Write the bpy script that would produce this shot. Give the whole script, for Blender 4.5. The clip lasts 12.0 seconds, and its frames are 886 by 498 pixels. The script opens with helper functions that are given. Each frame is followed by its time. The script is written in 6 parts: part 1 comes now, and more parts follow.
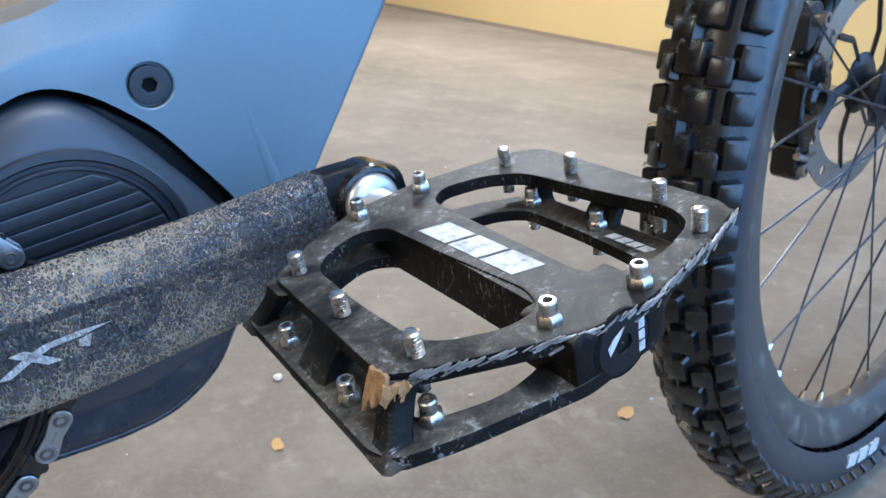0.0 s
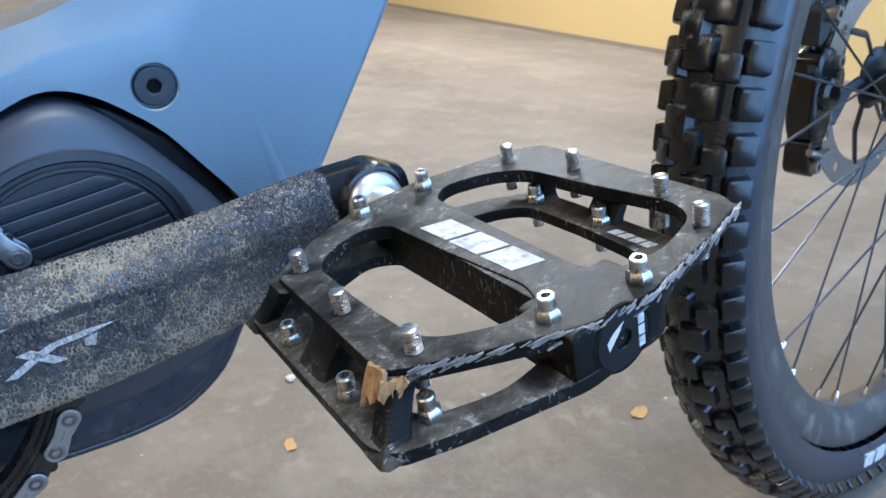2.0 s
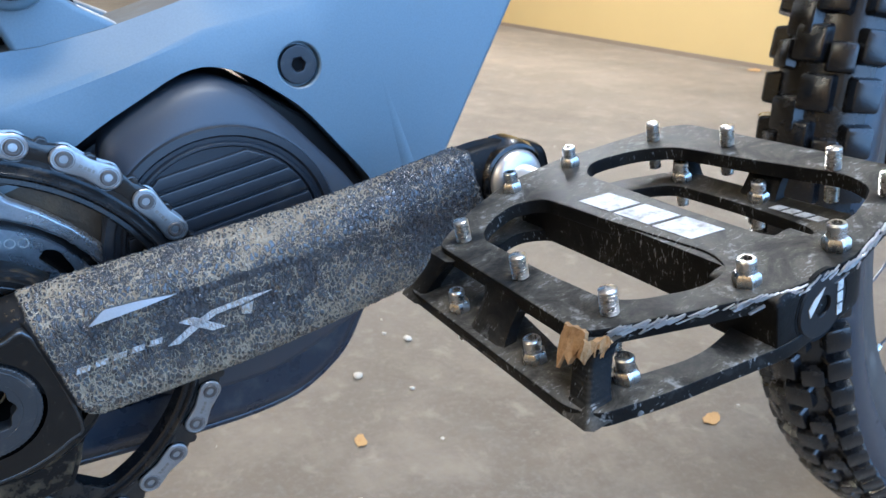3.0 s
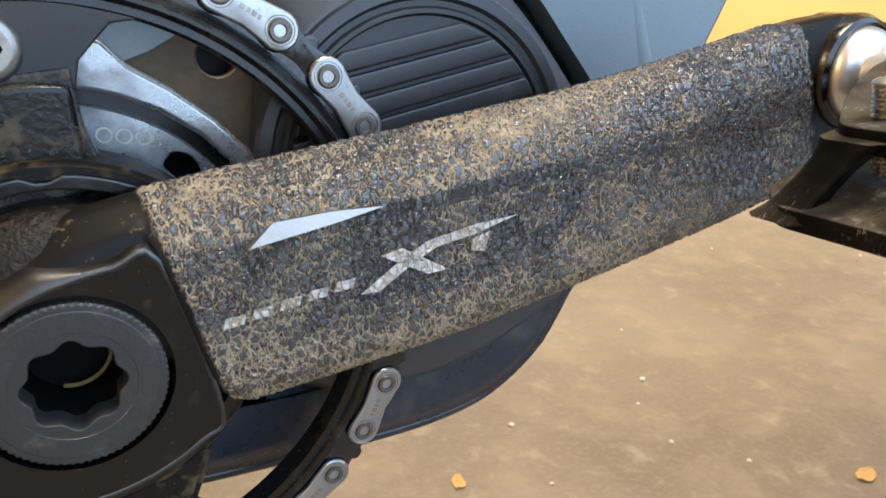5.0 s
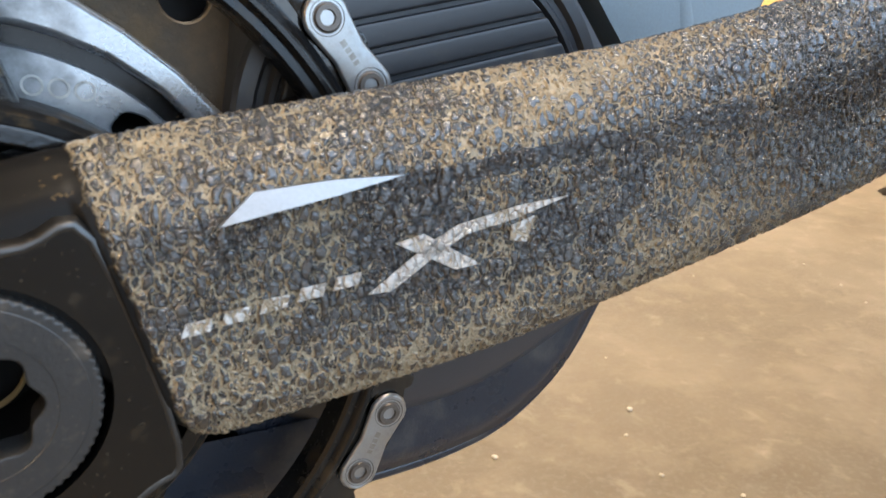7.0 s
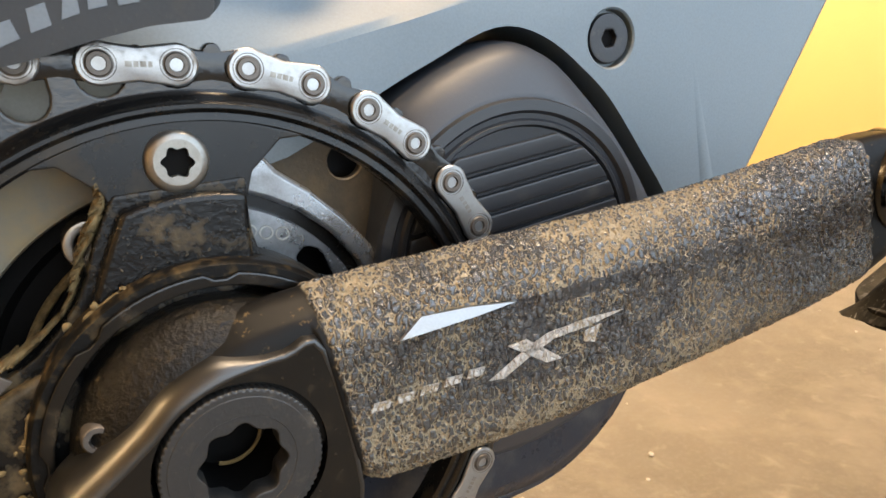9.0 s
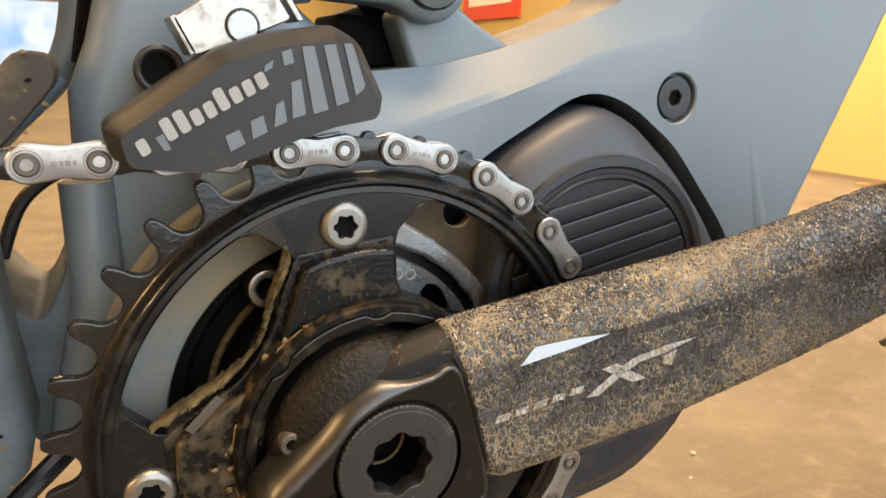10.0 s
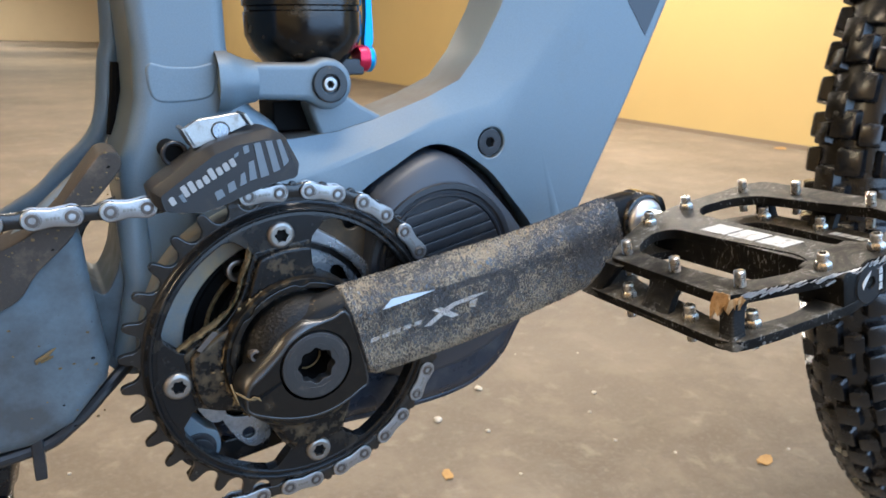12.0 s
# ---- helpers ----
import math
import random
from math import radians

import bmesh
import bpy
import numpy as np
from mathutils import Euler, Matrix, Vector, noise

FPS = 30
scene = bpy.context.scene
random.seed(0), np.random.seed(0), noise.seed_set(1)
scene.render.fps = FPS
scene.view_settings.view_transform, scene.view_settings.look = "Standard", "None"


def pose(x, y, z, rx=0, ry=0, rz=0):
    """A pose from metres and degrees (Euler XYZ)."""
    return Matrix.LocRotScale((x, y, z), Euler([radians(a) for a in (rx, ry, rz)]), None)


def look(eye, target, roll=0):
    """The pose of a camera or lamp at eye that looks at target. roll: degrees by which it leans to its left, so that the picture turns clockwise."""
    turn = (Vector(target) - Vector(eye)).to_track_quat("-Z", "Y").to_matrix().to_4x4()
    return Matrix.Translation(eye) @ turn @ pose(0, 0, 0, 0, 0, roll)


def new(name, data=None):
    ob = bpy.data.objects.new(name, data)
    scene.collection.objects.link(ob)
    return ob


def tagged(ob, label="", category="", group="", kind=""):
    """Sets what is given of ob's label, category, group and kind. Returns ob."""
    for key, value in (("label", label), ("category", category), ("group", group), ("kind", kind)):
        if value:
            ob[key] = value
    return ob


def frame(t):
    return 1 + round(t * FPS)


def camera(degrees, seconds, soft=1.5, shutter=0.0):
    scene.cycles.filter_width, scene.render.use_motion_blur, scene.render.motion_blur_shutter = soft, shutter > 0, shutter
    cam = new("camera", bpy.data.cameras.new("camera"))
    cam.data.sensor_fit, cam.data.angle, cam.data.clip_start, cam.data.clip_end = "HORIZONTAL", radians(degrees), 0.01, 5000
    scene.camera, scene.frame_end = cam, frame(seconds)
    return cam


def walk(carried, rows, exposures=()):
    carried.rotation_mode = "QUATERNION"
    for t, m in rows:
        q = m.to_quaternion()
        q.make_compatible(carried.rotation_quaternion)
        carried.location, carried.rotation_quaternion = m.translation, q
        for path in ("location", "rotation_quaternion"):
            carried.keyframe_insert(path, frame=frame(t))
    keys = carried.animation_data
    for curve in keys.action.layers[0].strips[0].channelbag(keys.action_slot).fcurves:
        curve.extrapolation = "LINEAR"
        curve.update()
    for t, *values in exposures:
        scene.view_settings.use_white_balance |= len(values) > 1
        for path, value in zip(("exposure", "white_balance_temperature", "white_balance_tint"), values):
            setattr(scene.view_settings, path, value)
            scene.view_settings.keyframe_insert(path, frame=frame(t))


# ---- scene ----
cam = camera(62.3, 12.0)
cam.data.dof.use_dof = True
cam.data.dof.focus_distance, cam.data.dof.aperture_fstop = 0.185, 52
PATH = [
    (0, (0.04414, -0.29548, 0.47605), (0.31856, 0.07543, 0.28337), 3.43),
    (0.5, (0.04704, -0.29713, 0.47560), (0.32132, 0.07373, 0.28266), 3.27),
    (1, (0.04676, -0.29698, 0.47755), (0.32027, 0.07425, 0.28422), 2.98),
    (1.5, (0.04772, -0.29736, 0.47682), (0.31948, 0.07523, 0.28362), 2.75),
    (2, (0.04696, -0.29789, 0.47516), (0.31347, 0.07883, 0.28267), 2.54),
    (2.5, (0.03468, -0.29354, 0.47624), (0.29162, 0.09050, 0.28519), 2.29),
    (3, (0.01692, -0.28307, 0.46416), (0.26179, 0.11030, 0.27626), 2.10),
    (3.5, (-0.00491, -0.25772, 0.44743), (0.22808, 0.14575, 0.26597), 1.93),
    (3.7, (-0.00759, -0.25075, 0.44077), (0.22173, 0.15659, 0.26333), 1.96),
    (5.5, (0.00824, -0.18586, 0.39858), (0.22685, 0.23599, 0.24285), 1.92),
    (6, (0.00957, -0.17775, 0.39377), (0.23690, 0.24150, 0.24360), 2.66),
    (6.5, (0.01014, -0.17065, 0.38986), (0.24221, 0.24615, 0.24009), 3.16),
    (8.5, (-0.00662, -0.18387, 0.39837), (0.24115, 0.23871, 0.29818), 3.08),
    (9, (-0.02633, -0.19939, 0.41429), (0.20376, 0.22923, 0.29879), 3.05),
    (9.5, (-0.04581, -0.20412, 0.42309), (0.17492, 0.22840, 0.30393), 2.63),
    (10, (-0.05788, -0.21818, 0.43227), (0.15305, 0.21930, 0.31341), 2.18),
    (10.5, (-0.07221, -0.23722, 0.43690), (0.13665, 0.20115, 0.31769), 1.63),
    (11, (-0.07915, -0.26594, 0.45434), (0.13510, 0.16758, 0.32724), 1.61),
    (11.5, (-0.09321, -0.30884, 0.47729), (0.13384, 0.11441, 0.33835), 2.05),
    (12, (-0.09290, -0.34529, 0.47622), (0.14512, 0.07199, 0.33758), 1.49),
]
EXPOSE = [(0, 0.25, 4650, 9), (3.7, 0.34, 4800, 9), (5.5, 0.48, 6900, 13), (6.5, 0.48, 6750, 12), (8.5, 0.46, 7000, 13), (9, 0.52, 8000, 15), (9.5, 0.58, 8500, 16), (10.5, 0.42, 9400, 18), (11, 0.39, 9100, 17), (11.5, 0.36, 7700, 14), (12, 0.30, 5650, 11)]
walk(cam, [(t, look(eye, target, roll)) for t, eye, target, roll in PATH], EXPOSE)

# ---- world and light ----
world = bpy.data.worlds.new("sky")
scene.world = world
world.use_nodes = True
wn = world.node_tree
sky = wn.nodes.new("ShaderNodeTexSky")
sky.sky_type, sky.sun_disc = "NISHITA", False
sky.sun_elevation, sky.sun_rotation = radians(38), radians(200)
wn.links.new(sky.outputs[0], wn.nodes["Background"].inputs[0])
wn.nodes["Background"].inputs[1].default_value = 0.12


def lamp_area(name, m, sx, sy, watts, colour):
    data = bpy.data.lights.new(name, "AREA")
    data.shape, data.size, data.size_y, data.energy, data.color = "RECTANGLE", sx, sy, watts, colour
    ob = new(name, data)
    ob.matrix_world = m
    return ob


# daylight from the open front, past an unseen roof edge behind the camera, and through the far door
lamp_area("front_daylight", look((1.40, -1.05, 1.36), (1.36, -0.107, 1.027)), 3.2, 2.6, 72, (0.46, 0.70, 1.0))
lamp_area("far_daylight", look((-2.3, 29.7, 1.2), (-2.3, 10, 1.0)), 3.0, 2.2, 9, (0.30, 0.62, 1.0))
# warm fill lamps at ceiling height, unseen, added to brighten walls, floor and bike
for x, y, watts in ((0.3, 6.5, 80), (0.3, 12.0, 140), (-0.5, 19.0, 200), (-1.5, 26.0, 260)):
    lamp_area("unseen_warm_fill", look((x, y, 2.55), (x, y, 0)), 2.6, 0.3, watts, (1.0, 0.84, 0.6))
lamp_area("unseen_warm_fill", look((0.2, -0.3, 2.55), (0.2, -0.3, 0)), 1.3, 0.3, 44, (1.0, 0.84, 0.64))
lamp_area("unseen_warm_fill", look((-2.3, 2.4, 2.55), (-2.3, 2.4, 0)), 1.3, 0.3, 55, (1.0, 0.76, 0.45))
lamp_area("unseen_warm_fill", look((-4.4, -0.3, 2.55), (-4.4, -0.3, 0)), 1.3, 0.3, 150, (1.0, 0.76, 0.45))
lamp_area("unseen_warm_fill", look((1.9, 2.6, 2.55), (1.9, 2.6, 0)), 0.3, 1.3, 205, (1.0, 0.84, 0.64))


# ---- materials ----
def nodes_of(name):
    m = bpy.data.materials.new(name)
    m.use_nodes = True
    t = m.node_tree
    return m, t, t.nodes["Principled BSDF"]


def node(t, kind, **kw):
    n = t.nodes.new(kind)
    for k, v in kw.items():
        n.inputs[k].default_value = v
    return n


def coords(t, scale=(1, 1, 1)):
    tc = t.nodes.new("ShaderNodeTexCoord")
    mp = t.nodes.new("ShaderNodeMapping")
    mp.inputs["Scale"].default_value = scale
    t.links.new(tc.outputs["Object"], mp.inputs[0])
    return mp.outputs[0]


def noise_tex(t, vec, scale, detail=4, rough=0.6, distort=0.0):
    n = node(t, "ShaderNodeTexNoise", Scale=scale, Detail=detail, Roughness=rough, Distortion=distort)
    t.links.new(vec, n.inputs["Vector"])
    return n.outputs["Fac"]


def ramp(t, fac, stops):
    n = t.nodes.new("ShaderNodeValToRGB")
    e = n.color_ramp.elements
    while len(e) < len(stops):
        e.new(0.5)
    for el, (p, c) in zip(e, stops):
        el.position = p
        el.color = (*c, 1) if hasattr(c, "__len__") else (c, c, c, 1)
    t.links.new(fac, n.inputs[0])
    return n.outputs[0]


def mix(t, fac, a, b):
    n = t.nodes.new("ShaderNodeMix")
    n.data_type = "RGBA"
    for sock, v in ((n.inputs[0], fac), (n.inputs[6], a), (n.inputs[7], b)):
        if isinstance(v, bpy.types.NodeSocket):
            t.links.new(v, sock)
        elif hasattr(v, "__len__"):
            sock.default_value = (*v, 1)
        else:
            sock.default_value = v
    return n.outputs[2]


def maths(t, op, a, b=0.0):
    n = t.nodes.new("ShaderNodeMath")
    n.operation = op
    for sock, v in zip(n.inputs, (a, b)):
        if isinstance(v, bpy.types.NodeSocket):
            t.links.new(v, sock)
        else:
            sock.default_value = v
    return n.outputs[0]


def bump(t, height, bsdf, dist, strength=1.0):
    n = node(t, "ShaderNodeBump", Strength=strength, Distance=dist)
    t.links.new(height, n.inputs["Height"])
    t.links.new(n.outputs[0], bsdf.inputs["Normal"])


def surface(name, colour, rough=0.5, metal=0.0, dirt=(0.3, 0.24, 0.16), amount=0.25, scale=60, grain=900, relief=0.00008, spec=0.5, coat=0.0, settle=0.0):
    """A plain surface with patches of dust, fine grain and relief."""
    m, t, b = nodes_of(name)
    v = coords(t)
    big = noise_tex(t, v, scale, 6, 0.65)
    fine = noise_tex(t, v, grain, 3, 0.6)
    var = mix(t, fine, tuple(c * 0.82 for c in colour), tuple(min(1, c * 1.15) for c in colour))
    mask = ramp(t, big, [(0.61 - 0.18 * amount, 0), (0.70, 1)])
    mask = maths(t, "MULTIPLY", mask, amount)
    speck = maths(t, "MULTIPLY", ramp(t, fine, [(0.66, 0), (0.72, 1)]), amount * 0.8)
    mask = maths(t, "MAXIMUM", mask, speck)
    if settle:
        # brown dust on what faces up, its tone also darkened to dim lit tops
        tc = t.nodes.new("ShaderNodeTexCoord")
        split = t.nodes.new("ShaderNodeSeparateXYZ")
        t.links.new(tc.outputs["Normal"], split.inputs[0])
        up = maths(t, "MULTIPLY", ramp(t, split.outputs["Z"], [(0.55, 0), (0.95, 1)]), maths(t, "MULTIPLY", ramp(t, big, [(0.3, 0.5), (0.6, 1)]), settle))
        mask = maths(t, "MAXIMUM", mask, up)
    t.links.new(mix(t, mask, var, dirt), b.inputs["Base Color"])
    r = maths(t, "ADD", maths(t, "MULTIPLY", mask, 0.4), maths(t, "ADD", maths(t, "MULTIPLY", big, 0.16), rough - 0.08))
    t.links.new(r, b.inputs["Roughness"])
    t.links.new(maths(t, "MULTIPLY", maths(t, "SUBTRACT", 1.0, mask), metal), b.inputs["Metallic"])
    b.inputs["Specular IOR Level"].default_value = spec
    b.inputs["Coat Weight"].default_value = coat
    bump(t, maths(t, "ADD", fine, big), b, relief)
    return m


PAINT = surface("grey_paint", (0.122, 0.162, 0.190), 0.36, 0.0, (0.105, 0.083, 0.056), 0.10, 22, 1500, 0.000004, 0.5, settle=1.0)
PLASTIC = surface("black_plastic", (0.005, 0.0053, 0.006), 0.42, 0.0, (0.07, 0.055, 0.04), 0.12, 70, 1500, 0.00002, 0.22)
GUIDEBLACK = surface("guide_plastic", (0.017, 0.017, 0.0175), 0.45, 0.0, (0.10, 0.08, 0.055), 0.22, 60, 1300, 0.00003, 0.4)
GLOSSBLACK = surface("polished_black", (0.003, 0.0028, 0.0026), 0.17, 0.0, (0.12, 0.08, 0.04), 0.32, 75, 1300, 0.00003, 0.5)
RINGBLACK = surface("ring_black", (0.0075, 0.0074, 0.0074), 0.25, 0.0, (0.085, 0.062, 0.036), 0.26, 90, 1400, 0.00001, 0.32)
ARMBLACK = surface("dirty_black", (0.0045, 0.0045, 0.0045), 0.24, 0.0, (0.16, 0.112, 0.056), 0.60, 150, 900, 0.00012, 0.30)
HUBBLACK = surface("dirty_hub_black", (0.0045, 0.0043, 0.004), 0.45, 0.0, (0.12, 0.08, 0.036), 0.6, 190, 700, 0.00015, 0.14)
LIPBLACK = surface("satin_black", (0.0035, 0.0033, 0.003), 0.35, 0.0, (0.10, 0.07, 0.035), 0.22, 160, 900, 0.00003, 0.9)
GRIME = surface("brown_grime", (0.060, 0.044, 0.026), 0.5, 0.0, (0.15, 0.11, 0.062), 0.6, 60, 900, 0.0002, 0.4)
GREASE = surface("greasy_steel", (0.010, 0.009, 0.008), 0.15, 0.0, (0.045, 0.033, 0.02), 0.35, 240, 700, 0.00006, 0.6)
PINSTEEL = surface("pin_steel", (0.56, 0.53, 0.48), 0.28, 1.0, (0.14, 0.10, 0.06), 0.45, 300, 2600, 0.00003)
SATIN = surface("satin_steel", (0.62, 0.61, 0.59), 0.38, 0.9, (0.2, 0.17, 0.13), 0.15, 200, 2600, 0.00002)
# frame paint darkened for the shade on the swingarm, with patches of dirt
SHADEDPAINT = surface("shaded_dusty_paint", (0.100, 0.129, 0.147), 0.42, 0.0, (0.050, 0.046, 0.040), 0.85, 17, 700, 0.00001, 0.4, settle=0.4)
STEEL = surface("steel", (0.36, 0.345, 0.32), 0.30, 1.0, (0.14, 0.10, 0.06), 0.45, 300, 2600, 0.00004)
CHAIN = surface("chain_steel", (0.35, 0.35, 0.345), 0.33, 0.9, (0.12, 0.095, 0.07), 0.38, 330, 2600, 0.00003)
BOLT = surface("dull_bolt_steel", (0.27, 0.255, 0.23), 0.36, 0.9, (0.11, 0.08, 0.05), 0.5, 160, 2000, 0.00004)
CHAINPIN = surface("chain_pin_steel", (0.115, 0.10, 0.088), 0.42, 0.6, (0.14, 0.10, 0.07), 0.4, 400, 2600, 0.00003)
CHROME = surface("polished_steel", (0.72, 0.71, 0.69), 0.14, 1.0, (0.3, 0.25, 0.2), 0.1, 150, 2000, 0.00001)
CAPGREY = surface("cap_grey", (0.021, 0.0205, 0.020), 0.40, 0.0, (0.20, 0.15, 0.10), 0.25, 150, 1500, 0.00006)
PLATE = surface("worn_plate", (0.32, 0.335, 0.35), 0.28, 0.8, (0.04, 0.032, 0.024), 0.6, 75, 1500, 0.00002)
# frame paint paled and warmed as light from the left, with tan dust
FLANGE = surface("warmed_dusty_flange_paint", (0.140, 0.156, 0.158), 0.5, 0.0, (0.26, 0.205, 0.12), 0.95, 36, 900, 0.00002, 0.4)
CLAMPBLACK = surface("muddy_black", (0.005, 0.0046, 0.004), 0.34, 0.0, (0.14, 0.095, 0.040), 0.24, 420, 800, 0.0004, 0.2)
RUBBER = surface("tyre_rubber", (0.0045, 0.0045, 0.005), 0.24, 0.0, (0.10, 0.088, 0.07), 0.26, 60, 900, 0.00012, 0.5)
SKIDGREY = surface("skid_plastic", (0.016, 0.020, 0.029), 0.28, 0.0, (0.12, 0.107, 0.086), 0.38, 55, 1200, 0.00008, 0.5)
HOOD = surface("hood_plastic", (0.030, 0.034, 0.042), 0.42, 0.0, (0.14, 0.12, 0.09), 0.10, 50, 1800, 0.00001, 0.5)
INLAY = surface("silver_print", (0.27, 0.268, 0.265), 0.34, 1.0, (0.25, 0.2, 0.15), 0.15, 150, 2000, 0.00002)
SIDEWALL = surface("tyre_sidewall", (0.014, 0.018, 0.026), 0.30, 0.0, (0.13, 0.115, 0.095), 0.30, 50, 1200, 0.00006, 0.5)
STAYRUBBER = surface("stay_rubber", (0.045, 0.036, 0.028), 0.7, 0.0, (0.20, 0.15, 0.10), 0.5, 60, 900, 0.0001, 0.3)
RIMGREY = surface("rim_grey", (0.046, 0.042, 0.038), 0.45, 0.2, (0.25, 0.21, 0.16), 0.4, 40, 900, 0.00005)
WHITEPRINT = surface("white_print", (0.46, 0.45, 0.42), 0.6, 0.0, (0.12, 0.10, 0.075), 0.75, 330, 1800, 0.00002)
GREYWHITE = surface("letter_print", (0.31, 0.31, 0.30), 0.6, 0.0, (0.15, 0.13, 0.1), 0.15, 200, 1800, 0.00002)
GREYPRINT = surface("grey_print", (0.125, 0.148, 0.168), 0.5, 0.0, (0.15, 0.13, 0.11), 0.12, 200, 1800, 0.00002)
BAREMETAL = surface("scuffed_metal", (0.50, 0.50, 0.50), 0.35, 0.9, (0.1, 0.1, 0.1), 0.35, 500, 2500, 0.0001)
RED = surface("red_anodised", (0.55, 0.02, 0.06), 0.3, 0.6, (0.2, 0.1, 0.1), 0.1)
BLUE = surface("blue_anodised", (0.02, 0.28, 0.6), 0.3, 0.6, (0.2, 0.1, 0.1), 0.1)
SIGNRED = surface("sign_red", (0.62, 0.05, 0.02), 0.5, 0.0, (0.3, 0.2, 0.1), 0.1, 5, 60, 0.0002)
SIGNWHITE = surface("sign_white", (0.75, 0.73, 0.68), 0.5, 0.0, (0.3, 0.2, 0.1), 0.1, 5, 60, 0.0002)
CRUMB = surface("dried_mud", (0.165, 0.112, 0.050), 0.6, 0.0, (0.022, 0.015, 0.008), 0.9, 400, 2000, 0.0003, 0.2)
CHIP = surface("wood_chip", (0.32, 0.19, 0.08), 0.8, 0.0, (0.17, 0.09, 0.035), 0.8, 400, 2000, 0.0003, 0.2)
LEAF = surface("dry_leaf", (0.40, 0.24, 0.09), 0.8, 0.0, (0.2, 0.12, 0.05), 0.4, 100, 900, 0.0003, 0.2)
PEBBLE = surface("pale_pebble", (0.50, 0.45, 0.36), 0.8, 0.0, (0.3, 0.25, 0.18), 0.4, 100, 900, 0.0003, 0.2)
GRASS = surface("dried_grass", (0.16, 0.105, 0.045), 0.8, 0.0, (0.2, 0.13, 0.06), 0.4, 400, 2000, 0.0001, 0.2)
SCREWDARK = surface("black_screw", (0.03, 0.031, 0.034), 0.38, 0.4, (0.16, 0.13, 0.1), 0.15, 200, 2000, 0.00004)
COVERBLACK = surface("cover_black", (0.0125, 0.014, 0.0175), 0.42, 0.0, (0.14, 0.12, 0.09), 0.14, 70, 1500, 0.00002, 0.55)
# near-black that puts the shade of sockets, slits and gaps into the colour
VOID = surface("recess_shade_black", (0.003, 0.003, 0.003), 0.7, 0.0, (0.02, 0.016, 0.01), 0.2, 60, 900, 0.00002, 0.1)
CABLE = surface("black_cable", (0.015, 0.015, 0.016), 0.35, 0.0, (0.1, 0.08, 0.06), 0.2)


def dusty_toplit_anodised():
    """Black anodised metal: soft grey dust, painted lighter on upward faces that reflect the ceiling, pale rubs and
    fine scratches.
    """
    m, t, b = nodes_of("black_anodised")
    v = coords(t)
    # facing mask: the light that upward faces catch goes into the dust tone
    tc = t.nodes.new("ShaderNodeTexCoord")
    dot = t.nodes.new("ShaderNodeVectorMath")
    dot.operation = "DOT_PRODUCT"
    dot.inputs[1].default_value = (-0.237, 0.04, 0.97)
    t.links.new(tc.outputs["Normal"], dot.inputs[0])
    up = ramp(t, dot.outputs["Value"], [(0.55, 0), (0.95, 1)])
    cloud = noise_tex(t, v, 75, 7, 0.68, 0.5)
    blot = noise_tex(t, v, 210, 5, 0.6)
    fine = noise_tex(t, v, 1600, 3, 0.6)
    base = mix(t, fine, (0.003, 0.003, 0.0033), (0.006, 0.0058, 0.0055))
    dust = maths(t, "ADD", 0.12, maths(t, "MULTIPLY", ramp(t, cloud, [(0.40, 0), (0.60, 1)]), 0.60))
    dust = maths(t, "MULTIPLY", dust, maths(t, "ADD", 0.10, maths(t, "MULTIPLY", up, 0.90)))
    base = mix(t, dust, base, mix(t, fine, (0.080, 0.070, 0.052), (0.16, 0.142, 0.11)))
    rub = maths(t, "MULTIPLY", ramp(t, blot, [(0.58, 0), (0.64, 1)]), maths(t, "MULTIPLY", ramp(t, cloud, [(0.48, 0), (0.56, 1)]), 0.8))
    rub = maths(t, "MULTIPLY", rub, maths(t, "ADD", 0.06, maths(t, "MULTIPLY", up, 0.85)))
    streak = noise_tex(t, coords(t, (420, 1500, 420)), 1.0, 3, 0.6, 0.8)
    scratch = maths(t, "MULTIPLY", ramp(t, streak, [(0.60, 0), (0.64, 1)]), maths(t, "MULTIPLY", ramp(t, cloud, [(0.48, 0), (0.58, 1)]), 0.7))
    worn = maths(t, "MAXIMUM", rub, scratch)
    t.links.new(mix(t, worn, base, (0.27, 0.26, 0.24)), b.inputs["Base Color"])
    b.inputs["Specular IOR Level"].default_value = 0.06
    rough = maths(t, "ADD", 0.32, maths(t, "ADD", maths(t, "MULTIPLY", dust, 0.25), maths(t, "MULTIPLY", fine, 0.12)))
    t.links.new(rough, b.inputs["Roughness"])
    bump(t, maths(t, "ADD", fine, maths(t, "MULTIPLY", worn, 1.5)), b, 0.00005)
    return m


ANODISED = dusty_toplit_anodised()


